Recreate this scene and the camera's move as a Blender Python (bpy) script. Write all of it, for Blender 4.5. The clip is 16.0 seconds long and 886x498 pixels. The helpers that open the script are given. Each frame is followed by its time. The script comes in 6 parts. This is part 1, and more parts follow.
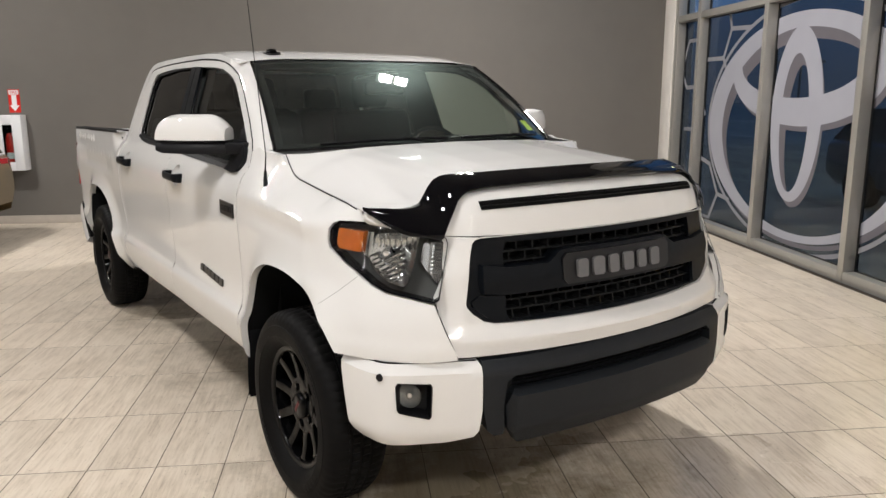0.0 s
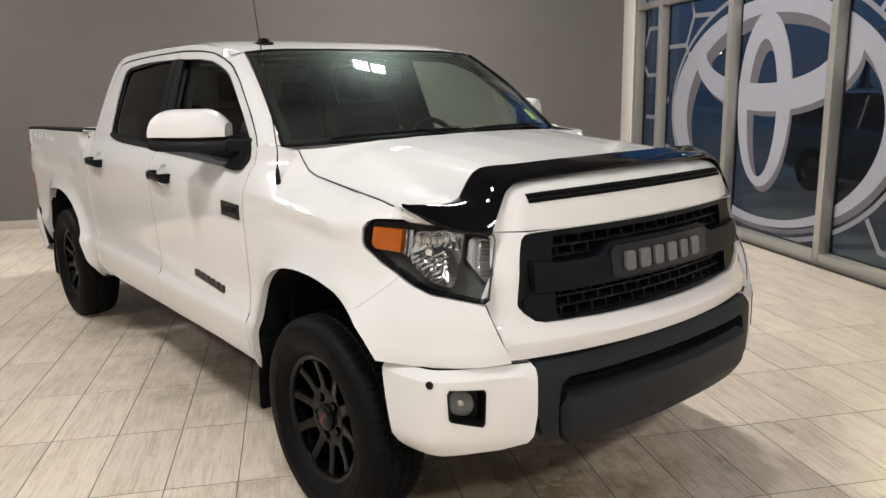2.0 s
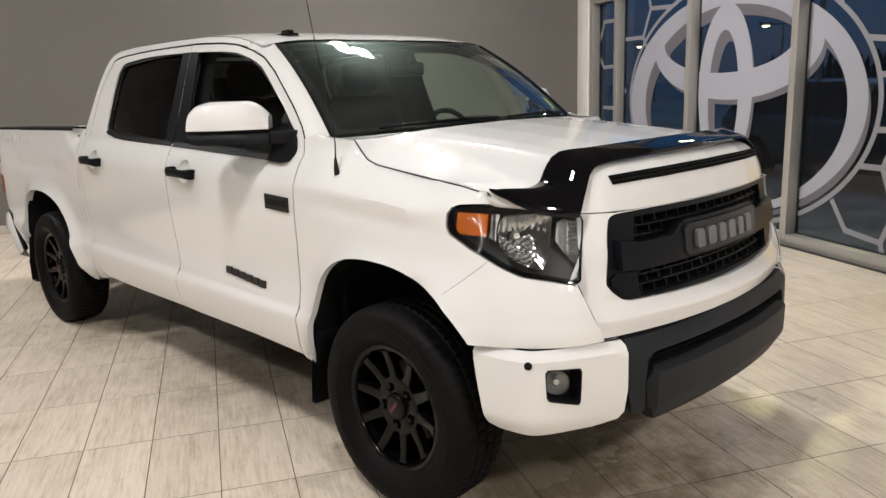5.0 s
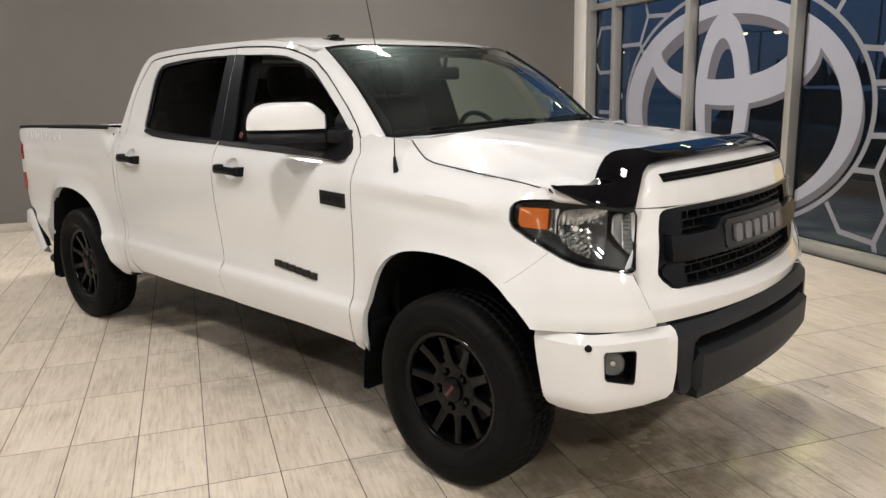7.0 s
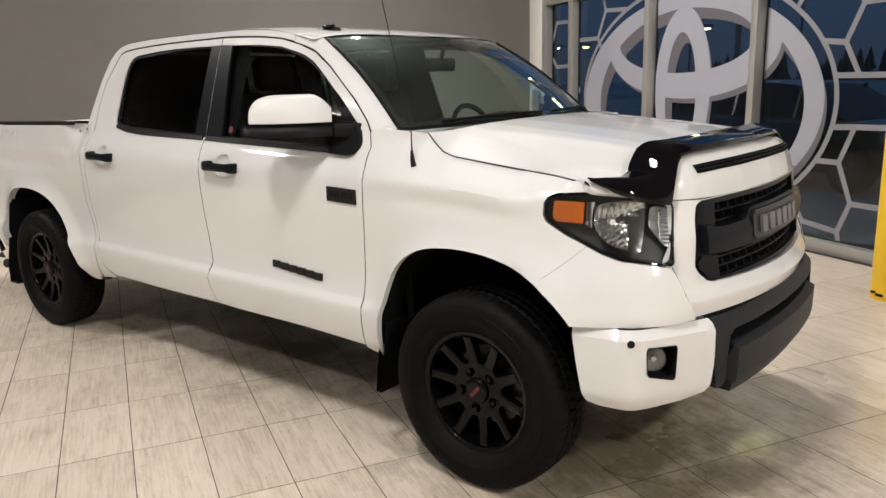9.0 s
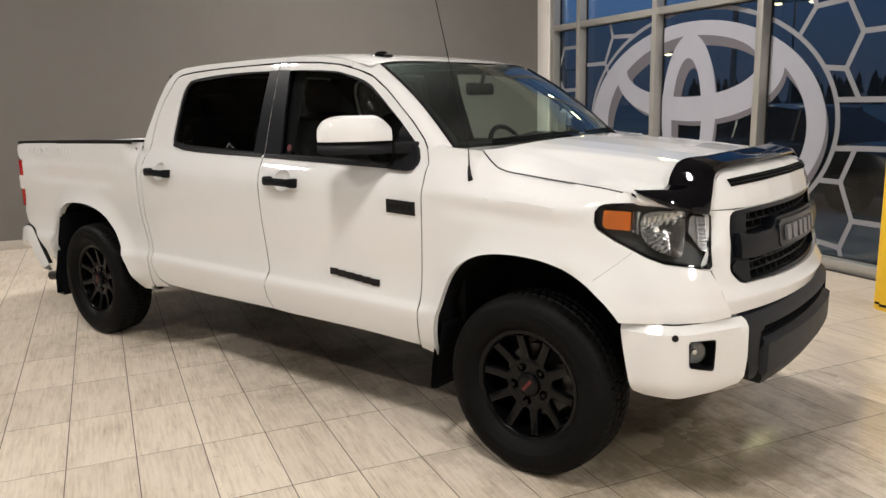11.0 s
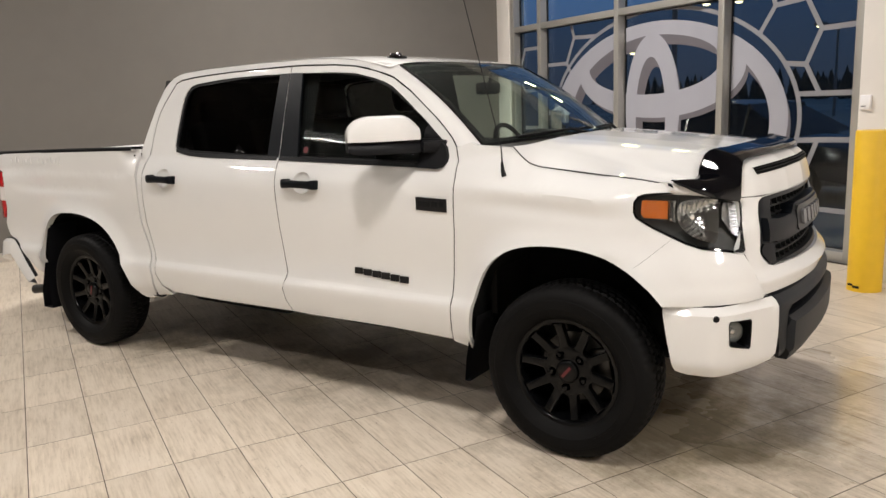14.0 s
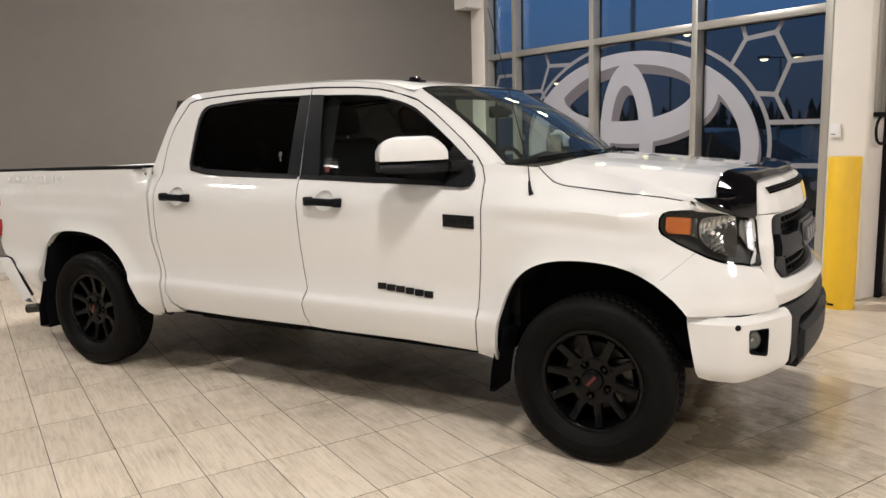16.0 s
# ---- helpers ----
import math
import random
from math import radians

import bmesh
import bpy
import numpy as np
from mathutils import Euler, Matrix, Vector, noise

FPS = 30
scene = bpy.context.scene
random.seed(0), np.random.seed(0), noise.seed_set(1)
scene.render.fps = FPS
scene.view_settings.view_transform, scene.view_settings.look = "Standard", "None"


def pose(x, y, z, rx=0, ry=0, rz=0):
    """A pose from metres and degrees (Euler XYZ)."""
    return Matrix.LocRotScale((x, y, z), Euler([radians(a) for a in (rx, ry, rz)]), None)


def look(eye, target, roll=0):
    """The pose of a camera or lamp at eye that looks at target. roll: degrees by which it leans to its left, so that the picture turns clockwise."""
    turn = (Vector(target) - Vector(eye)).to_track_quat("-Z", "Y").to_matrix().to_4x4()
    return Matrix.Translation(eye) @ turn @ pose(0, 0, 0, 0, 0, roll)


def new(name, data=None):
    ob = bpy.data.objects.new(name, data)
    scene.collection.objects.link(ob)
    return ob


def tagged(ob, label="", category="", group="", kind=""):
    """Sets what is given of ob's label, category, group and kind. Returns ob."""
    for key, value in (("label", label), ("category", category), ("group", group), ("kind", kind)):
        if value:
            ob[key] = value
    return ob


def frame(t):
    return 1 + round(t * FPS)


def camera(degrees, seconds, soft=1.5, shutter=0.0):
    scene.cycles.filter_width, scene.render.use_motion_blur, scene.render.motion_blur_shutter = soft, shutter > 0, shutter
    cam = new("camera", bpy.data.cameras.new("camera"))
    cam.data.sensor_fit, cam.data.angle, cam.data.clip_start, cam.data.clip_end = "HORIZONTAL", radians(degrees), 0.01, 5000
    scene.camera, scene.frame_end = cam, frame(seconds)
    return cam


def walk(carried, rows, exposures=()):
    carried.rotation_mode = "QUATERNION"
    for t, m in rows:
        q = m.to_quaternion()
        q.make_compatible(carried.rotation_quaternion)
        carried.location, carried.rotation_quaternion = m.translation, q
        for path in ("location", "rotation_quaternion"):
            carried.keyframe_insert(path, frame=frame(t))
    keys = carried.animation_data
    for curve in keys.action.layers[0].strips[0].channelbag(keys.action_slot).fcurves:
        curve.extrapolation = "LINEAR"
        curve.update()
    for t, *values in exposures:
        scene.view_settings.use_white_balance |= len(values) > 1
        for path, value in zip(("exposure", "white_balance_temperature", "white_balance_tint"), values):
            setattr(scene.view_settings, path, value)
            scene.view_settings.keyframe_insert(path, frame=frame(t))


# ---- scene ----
cam = camera(60.0, 16.0)
PATH = [
    (0, (2.804, -2.107, 1.673), (1.183, -1.005, 1.275), -0.1),
    (0.5, (2.75, -2.135, 1.662), (1.137, -1.029, 1.247), 0.3),
    (1, (2.589, -2.131, 1.645), (1.009, -0.987, 1.203), -0.3),
    (1.5, (2.496, -2.177, 1.646), (0.937, -0.999, 1.221), -1.2),
    (2, (2.467, -2.291, 1.657), (0.939, -1.07, 1.241), -1.1),
    (2.5, (2.451, -2.421, 1.659), (0.974, -1.138, 1.242), -0.7),
    (3, (2.466, -2.541, 1.657), (1.021, -1.224, 1.238), -0.8),
    (3.5, (2.44, -2.583, 1.656), (0.998, -1.27, 1.214), -1.2),
    (4, (2.328, -2.59, 1.64), (0.888, -1.278, 1.185), -1.2),
    (4.2, (2.275, -2.601, 1.633), (0.84, -1.282, 1.182), -1.6),
    (6.5, (2.079, -3.022, 1.644), (0.721, -1.612, 1.235), -0.8),
    (7, (2.056, -3.078, 1.646), (0.697, -1.673, 1.224), -1.3),
    (7.5, (1.947, -3.083, 1.632), (0.613, -1.653, 1.212), -1.8),
    (8, (1.863, -3.101, 1.631), (0.559, -1.642, 1.214), -1.7),
    (8.5, (1.788, -3.14, 1.634), (0.53, -1.65, 1.191), -1.6),
    (9, (1.722, -3.226, 1.633), (0.489, -1.712, 1.197), -1.4),
    (9.5, (1.678, -3.345, 1.637), (0.458, -1.814, 1.225), -1.3),
    (9.7, (1.667, -3.392, 1.64), (0.448, -1.86, 1.231), -1.4),
    (11.8, (1.727, -3.791, 1.64), (0.5, -2.252, 1.284), -1.0),
    (12, (1.721, -3.831, 1.626), (0.497, -2.288, 1.279), -1.3),
    (12.5, (1.657, -3.95, 1.628), (0.483, -2.368, 1.283), -1.1),
    (13, (1.595, -4.063, 1.634), (0.453, -2.459, 1.283), -1.1),
    (13.5, (1.512, -4.045, 1.629), (0.376, -2.442, 1.255), -1.2),
    (14, (1.402, -3.977, 1.633), (0.306, -2.347, 1.256), -2.3),
    (14.5, (1.326, -3.987, 1.629), (0.244, -2.351, 1.237), -2.8),
    (15, (1.238, -4.063, 1.631), (0.187, -2.405, 1.248), -2.9),
    (15.5, (1.166, -4.194, 1.629), (0.156, -2.503, 1.28), -2.1),
    (16, (1.165, -4.308, 1.623), (0.173, -2.6, 1.307), -1.6),
]
walk(cam, [(t, look(eye, target, roll)) for t, eye, target, roll in PATH],
     [(0.0, -0.13, 6270, 10), (6.5, -0.12, 6330, 10), (9.5, -0.13, 6400, 10), (13.5, -0.13, 6540, 11), (16.0, -0.13, 6540, 11)])

# ---- world, light and exposure ----
ROOM = pose(0, 0, 0, 0, 0, -27.6)      # the showroom's axes: x along the window wall, y towards it

world = bpy.data.worlds.new("dusk")
scene.world = world
world.use_nodes = True
_wn, _wl = world.node_tree.nodes, world.node_tree.links
_bg = _wn["Background"]
_tc = _wn.new("ShaderNodeTexCoord")
_sep = _wn.new("ShaderNodeSeparateXYZ")
_ramp = _wn.new("ShaderNodeValToRGB")
_wl.new(_tc.outputs["Generated"], _sep.inputs[0])
_wl.new(_sep.outputs["Z"], _ramp.inputs[0])
_wl.new(_ramp.outputs[0], _bg.inputs[0])
_ramp.color_ramp.elements[0].position, _ramp.color_ramp.elements[0].color = 0.0, (0.080, 0.125, 0.230, 1)
_ramp.color_ramp.elements[1].position, _ramp.color_ramp.elements[1].color = 0.55, (0.07, 0.20, 0.50, 1)
_e = _ramp.color_ramp.elements.new(0.14)
_e.color = (0.070, 0.16, 0.37, 1)
_bg.inputs[1].default_value = 1.0
scene.view_settings.exposure = 0.0


def area_lamp(name, m, sx, sy, watts, colour):
    data = bpy.data.lights.new(name, "AREA")
    data.shape, data.size, data.size_y, data.energy, data.color = "RECTANGLE", sx, sy, watts, colour
    ob = new(name, data)
    ob.matrix_world = m
    return ob


WARM = (1.0, 0.945, 0.885)
# lamps: room x, room y, size along x and y, watts
LAMPS = []
for lx, ly, lw in ((-3.8, 0.50, 160), (1.5, -2.5, 72), (6.3, 0.6, 166), (1.5, -5.4, 58), (-4.2, -5.8, 100)):
    LAMPS += [(lx, ly - 0.125, 0.60, 0.18, lw), (lx, ly + 0.125, 0.60, 0.18, lw)]
CEIL = 5.0

# ---- materials ----


def material(name, base=(0.8, 0.8, 0.8), rough=0.5, metal=0.0, coat=0.0, var=0.0, scale=20.0, bump=0.0, bump_scale=200.0, spec=0.5, rough_var=0.0, stretch=(1, 1, 1), emit=None):
    m = bpy.data.materials.new(name)
    m.use_nodes = True
    n, l = m.node_tree.nodes, m.node_tree.links
    b = n["Principled BSDF"]
    b.inputs["Base Color"].default_value = (*base, 1)
    b.inputs["Roughness"].default_value = rough
    b.inputs["Metallic"].default_value = metal
    b.inputs["Coat Weight"].default_value = coat
    b.inputs["Coat Roughness"].default_value = 0.04
    b.inputs["Specular IOR Level"].default_value = spec
    tc = n.new("ShaderNodeTexCoord")
    mp = n.new("ShaderNodeMapping")
    mp.inputs["Scale"].default_value = stretch
    l.new(tc.outputs["Object"], mp.inputs[0])
    if var or rough_var:
        t = n.new("ShaderNodeTexNoise")
        t.inputs["Scale"].default_value, t.inputs["Detail"].default_value = scale, 6
        t2 = n.new("ShaderNodeTexNoise")
        t2.inputs["Scale"].default_value, t2.inputs["Detail"].default_value = scale * 0.13, 3
        l.new(mp.outputs[0], t.inputs[0]), l.new(mp.outputs[0], t2.inputs[0])
        add = n.new("ShaderNodeMath")
        add.operation = "ADD"
        l.new(t.outputs[0], add.inputs[0]), l.new(t2.outputs[0], add.inputs[1])
        if var:
            mr = n.new("ShaderNodeMapRange")
            mr.inputs[1].default_value, mr.inputs[2].default_value = 0.6, 1.4
            mr.inputs[3].default_value, mr.inputs[4].default_value = 1 - var, 1 + var
            l.new(add.outputs[0], mr.inputs[0])
            mx = n.new("ShaderNodeVectorMath")
            mx.operation = "SCALE"
            mx.inputs[0].default_value = base
            l.new(mr.outputs[0], mx.inputs["Scale"])
            l.new(mx.outputs[0], b.inputs["Base Color"])
        if rough_var:
            mr = n.new("ShaderNodeMapRange")
            mr.inputs[1].default_value, mr.inputs[2].default_value = 0.6, 1.4
            mr.inputs[3].default_value, mr.inputs[4].default_value = max(0.02, rough - rough_var), rough + rough_var
            l.new(add.outputs[0], mr.inputs[0]), l.new(mr.outputs[0], b.inputs["Roughness"])
    if bump:
        t = n.new("ShaderNodeTexNoise")
        t.inputs["Scale"].default_value, t.inputs["Detail"].default_value = bump_scale, 4
        l.new(mp.outputs[0], t.inputs[0])
        bp = n.new("ShaderNodeBump")
        bp.inputs["Strength"].default_value, bp.inputs["Distance"].default_value = bump, 0.002
        l.new(t.outputs[0], bp.inputs["Height"]), l.new(bp.outputs[0], b.inputs["Normal"])
    if emit:
        b.inputs["Emission Color"].default_value = (*emit[0], 1)
        b.inputs["Emission Strength"].default_value = emit[1]
    return m


def glass(name, tint, gloss=1.0, rough=0.0, dust=0.0, haze=0.0):
    """A thin pane: tinted see-through, with a mirror sheen that grows at a slant."""
    m = bpy.data.materials.new(name)
    m.use_nodes = True
    n, l = m.node_tree.nodes, m.node_tree.links
    n.remove(n["Principled BSDF"])
    tr, gl, mx, fr, mul = (n.new(k) for k in ("ShaderNodeBsdfTransparent", "ShaderNodeBsdfGlossy", "ShaderNodeMixShader", "ShaderNodeLayerWeight", "ShaderNodeMath"))
    tr.inputs[0].default_value = (*tint, 1)
    gl.inputs["Roughness"].default_value = rough
    pw = n.new("ShaderNodeMath")
    pw.operation, pw.inputs[1].default_value = "POWER", 5.0
    mul.operation, mul.inputs[1].default_value, mul.inputs[2].default_value = "MULTIPLY_ADD", 0.95 * gloss, 0.045 * gloss
    l.new(fr.outputs["Facing"], pw.inputs[0]), l.new(pw.outputs[0], mul.inputs[0]), l.new(mul.outputs[0], mx.inputs[0])
    l.new(tr.outputs[0], mx.inputs[1]), l.new(gl.outputs[0], mx.inputs[2])
    out = mx.outputs[0]
    if haze:                              # greasy film that spreads the lamps' mirror images
        hz, m3 = n.new("ShaderNodeBsdfGlossy"), n.new("ShaderNodeMixShader")
        hz.inputs[0].default_value, hz.inputs["Roughness"].default_value = (0.78, 1.0, 0.93, 1), 0.42
        m3.inputs[0].default_value = haze
        l.new(out, m3.inputs[1]), l.new(hz.outputs[0], m3.inputs[2])
        out = m3.outputs[0]
    if dust:                              # a thin film of dust on the pane
        df, m2, nz, mr = (n.new(k) for k in ("ShaderNodeBsdfDiffuse", "ShaderNodeMixShader", "ShaderNodeTexNoise", "ShaderNodeMapRange"))
        df.inputs[0].default_value = (0.7, 0.72, 0.7, 1)
        nz.inputs["Scale"].default_value, nz.inputs["Detail"].default_value = 2.5, 4
        mr.inputs[1].default_value, mr.inputs[2].default_value, mr.inputs[3].default_value, mr.inputs[4].default_value = 0.3, 0.7, dust * 0.5, dust * 1.5
        l.new(nz.outputs[0], mr.inputs[0]), l.new(mr.outputs[0], m2.inputs[0])
        l.new(out, m2.inputs[1]), l.new(df.outputs[0], m2.inputs[2])
        out = m2.outputs[0]
    l.new(out, n["Material Output"].inputs[0])
    return m


def tile_material(name, per_island):
    m = bpy.data.materials.new(name)
    m.use_nodes = True
    n, l = m.node_tree.nodes, m.node_tree.links
    b = n["Principled BSDF"]
    geo = n.new("ShaderNodeNewGeometry")
    rnd = geo.outputs["Random Per Island"] if per_island else n.new("ShaderNodeObjectInfo").outputs["Random"]
    rot = n.new("ShaderNodeMapping")
    rot.inputs["Rotation"].default_value = (0, 0, radians(27.6))
    l.new(geo.outputs["Position"], rot.inputs[0])
    off = n.new("ShaderNodeMath")
    off.operation, off.inputs[1].default_value = "MULTIPLY", 37.0
    l.new(rnd, off.inputs[0])
    cmb = n.new("ShaderNodeCombineXYZ")
    l.new(off.outputs[0], cmb.inputs[2])
    vadd = n.new("ShaderNodeVectorMath")
    vadd.operation = "ADD"
    l.new(rot.outputs[0], vadd.inputs[0]), l.new(cmb.outputs[0], vadd.inputs[1])

    def tex(scale, stretch, detail, rough=0.55):
        mp = n.new("ShaderNodeMapping")
        mp.inputs["Scale"].default_value = stretch
        t = n.new("ShaderNodeTexNoise")
        t.inputs["Scale"].default_value, t.inputs["Detail"].default_value, t.inputs["Roughness"].default_value = scale, detail, rough
        l.new(vadd.outputs[0], mp.inputs[0]), l.new(mp.outputs[0], t.inputs[0])
        return t.outputs[0]
    streak = tex(24.0, (0.22, 3.0, 1), 8, 0.66)
    band = tex(7.0, (0.35, 2.6, 1), 6, 0.6)
    cloud = tex(4.6, (0.8, 1.3, 1), 8, 0.64)
    speck = tex(60.0, (0.8, 1.1, 1), 3, 0.75)
    r1 = n.new("ShaderNodeValToRGB")
    r1.color_ramp.elements[0].position, r1.color_ramp.elements[0].color = 0.33, (0.35, 0.285, 0.215, 1)
    r1.color_ramp.elements[1].position, r1.color_ramp.elements[1].color = 0.66, (0.76, 0.685, 0.585, 1)
    e = r1.color_ramp.elements.new(0.44)
    e.color = (0.572, 0.493, 0.397, 1)
    e = r1.color_ramp.elements.new(0.52)
    e.color = (0.676, 0.594, 0.490, 1)
    mix = n.new("ShaderNodeMath")
    mix.operation = "MULTIPLY_ADD"
    mix.inputs[1].default_value, mix.inputs[2].default_value = 0.46, 0.0
    l.new(streak, mix.inputs[0])
    mixb = n.new("ShaderNodeMath")
    mixb.operation, mixb.inputs[1].default_value = "MULTIPLY_ADD", 0.24
    l.new(band, mixb.inputs[0]), l.new(mix.outputs[0], mixb.inputs[2])
    mix2 = n.new("ShaderNodeMath")
    mix2.operation = "MULTIPLY_ADD"
    mix2.inputs[1].default_value = 0.30
    l.new(cloud, mix2.inputs[0]), l.new(mixb.outputs[0], mix2.inputs[2])
    l.new(mix2.outputs[0], r1.inputs[0])
    # brown scuffs in the stone's pits
    r2 = n.new("ShaderNodeValToRGB")
    r2.color_ramp.elements[0].position, r2.color_ramp.elements[0].color = 0.305, (0.30, 0.24, 0.18, 1)
    r2.color_ramp.elements[1].position, r2.color_ramp.elements[1].color = 0.36, (1, 1, 1, 1)
    l.new(speck, r2.inputs[0])
    mul = n.new("ShaderNodeMix")
    mul.data_type, mul.blend_type = "RGBA", "MULTIPLY"
    mul.inputs[0].default_value = 0.6
    l.new(r1.outputs[0], mul.inputs[6]), l.new(r2.outputs[0], mul.inputs[7])
    per = n.new("ShaderNodeMapRange")
    per.inputs[3].default_value, per.inputs[4].default_value = 0.92, 1.06
    l.new(rnd, per.inputs[0])
    sc = n.new("ShaderNodeVectorMath")
    sc.operation = "SCALE"
    l.new(mul.outputs[2], sc.inputs[0]), l.new(per.outputs[0], sc.inputs["Scale"])
    stone = sc.outputs[0]
    rr = n.new("ShaderNodeMapRange")
    rr.inputs[3].default_value, rr.inputs[4].default_value = 0.26, 0.5
    l.new(cloud, rr.inputs[0])
    # a wet patch in front of the truck: thin water, uneven at its rim
    dist = n.new("ShaderNodeVectorMath")
    dist.operation = "DISTANCE"
    dist.inputs[1].default_value = (0.75, 0.75, 0.0)
    l.new(rot.outputs[0], dist.inputs[0])
    wn = n.new("ShaderNodeTexNoise")
    wn.inputs["Scale"].default_value, wn.inputs["Detail"].default_value = 2.2, 4
    l.new(rot.outputs[0], wn.inputs[0])
    wa = n.new("ShaderNodeMath")
    wa.operation, wa.inputs[1].default_value = "MULTIPLY_ADD", -1.6
    l.new(wn.outputs[0], wa.inputs[0]), l.new(dist.outputs["Value"], wa.inputs[2])
    wet = n.new("ShaderNodeMapRange")
    wet.inputs[1].default_value, wet.inputs[2].default_value = -0.25, 0.15
    wet.inputs[3].default_value, wet.inputs[4].default_value = 0.08, 1.0
    l.new(wa.outputs[0], wet.inputs[0])
    # melt water and road dirt under the truck, its shadow deepened in the same colour
    shade_pool = None
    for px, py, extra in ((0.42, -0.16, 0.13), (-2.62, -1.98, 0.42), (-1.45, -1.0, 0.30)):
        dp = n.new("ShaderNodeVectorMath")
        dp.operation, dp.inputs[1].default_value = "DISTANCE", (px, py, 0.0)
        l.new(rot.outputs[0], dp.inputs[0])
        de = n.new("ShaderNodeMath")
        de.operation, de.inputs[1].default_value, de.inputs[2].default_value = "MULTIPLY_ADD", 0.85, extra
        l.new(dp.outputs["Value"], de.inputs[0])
        if shade_pool is not None:
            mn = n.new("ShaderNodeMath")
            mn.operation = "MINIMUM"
            l.new(shade_pool, mn.inputs[0]), l.new(de.outputs[0], mn.inputs[1])
            shade_pool = mn.outputs[0]
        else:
            shade_pool = de.outputs[0]
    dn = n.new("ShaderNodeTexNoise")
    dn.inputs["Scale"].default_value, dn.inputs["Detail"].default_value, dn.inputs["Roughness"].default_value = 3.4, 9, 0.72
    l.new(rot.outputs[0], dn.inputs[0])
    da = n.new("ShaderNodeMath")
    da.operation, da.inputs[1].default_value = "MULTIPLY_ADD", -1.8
    l.new(dn.outputs[0], da.inputs[0]), l.new(shade_pool, da.inputs[2])
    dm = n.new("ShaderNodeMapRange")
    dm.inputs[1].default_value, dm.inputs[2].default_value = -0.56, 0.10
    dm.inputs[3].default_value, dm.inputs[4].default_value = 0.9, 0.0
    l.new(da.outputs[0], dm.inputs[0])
    dirt_shade = n.new("ShaderNodeMix")
    dirt_shade.data_type, dirt_shade.blend_type = "RGBA", "MULTIPLY"
    dirt_shade.inputs[7].default_value = (0.28, 0.26, 0.20, 1)
    l.new(dm.outputs[0], dirt_shade.inputs[0]), l.new(stone, dirt_shade.inputs[6])
    l.new(dirt_shade.outputs[2], b.inputs["Base Color"])
    rm = n.new("ShaderNodeMath")
    rm.operation = "MULTIPLY"
    l.new(rr.outputs[0], rm.inputs[0]), l.new(wet.outputs[0], rm.inputs[1])
    l.new(rm.outputs[0], b.inputs["Roughness"])
    bp = n.new("ShaderNodeBump")
    bp.inputs["Strength"].default_value, bp.inputs["Distance"].default_value = 0.35, 0.002
    bs = n.new("ShaderNodeMath")
    bs.operation, bs.inputs[1].default_value, bs.inputs[2].default_value = "MULTIPLY_ADD", 0.05, 0.30
    l.new(wet.outputs[0], bs.inputs[0]), l.new(bs.outputs[0], bp.inputs["Strength"])
    rip = tex(55.0, (1, 1.4, 0), 4, 0.65)
    hm = n.new("ShaderNodeMix")
    hm.data_type = "FLOAT"
    l.new(wet.outputs[0], hm.inputs[0]), l.new(rip, hm.inputs[2]), l.new(streak, hm.inputs[3])
    l.new(hm.outputs[0], bp.inputs["Height"]), l.new(bp.outputs[0], b.inputs["Normal"])
    return m


PAINT = material("white_paint", (0.685, 0.685, 0.68), 0.55, coat=1.0, var=0.02, scale=3.0, bump=0.01, bump_scale=900, spec=0.1)
GLOSSBLK = material("gloss_black", (0.002, 0.002, 0.003), 0.3, coat=0.8, spec=0.0)
PLASTIC = material("black_plastic", (0.006, 0.0062, 0.0075), 0.5, spec=0.16, var=0.15, scale=60, bump=0.15, bump_scale=700)
SATIN = material("satin_black", (0.0042, 0.0054, 0.0075), 0.34, spec=0.11, var=0.1, scale=30)
GREYPL = material("grey_bumper_plastic", (0.0105, 0.0125, 0.0155), 0.5, spec=0.22, var=0.12, scale=40, bump=0.12, bump_scale=900)
LINER = material("wheel_well_liner", (0.0055, 0.0058, 0.006), 0.9, spec=0.1, var=0.3, scale=15)
RUBBER = material("tyre_rubber", (0.0048, 0.0047, 0.0048), 0.58, spec=0.08, var=0.35, scale=9, bump=0.35, bump_scale=160, rough_var=0.12)
RIMBLK = material("rim_black", (0.0014, 0.0015, 0.0018), 0.3, coat=0.28, spec=0.06, var=0.2, scale=10)
STEEL = material("brake_steel", (0.07, 0.068, 0.066), 0.4, metal=1.0, var=0.2, scale=30)
CHROME = material("chrome", (0.85, 0.86, 0.88), 0.09, metal=1.0)
SMOKE = material("lamp_bezel_grey", (0.034, 0.037, 0.036), 0.55, var=0.08, scale=60)
REFLECTOR = material("lamp_reflector", (0.50, 0.51, 0.52), 0.10, metal=1.0)
RIBBED = material("ribbed_lamp_reflector", (0.22, 0.225, 0.23), 0.25, metal=0.9)
FOGLENS = material("fog_lens_grey", (0.10, 0.105, 0.105), 0.2, coat=0.8)
AMBER = material("amber_plastic", (0.40, 0.095, 0.006), 0.2, coat=1.0, var=0.25, scale=120, bump=0.5, bump_scale=180)
REDLENS = material("red_lens", (0.42, 0.012, 0.02), 0.15, coat=1.0)
CLEARLENS = material("frosted_lens", (0.72, 0.70, 0.70), 0.18, coat=1.0)
MESHBLK = material("grille_mesh_black", (0.005, 0.0055, 0.006), 0.5, spec=0.14, var=0.2, scale=30)
BADGE = material("badge_grey", (0.135, 0.135, 0.14), 0.35, metal=0.3, var=0.1, scale=40)
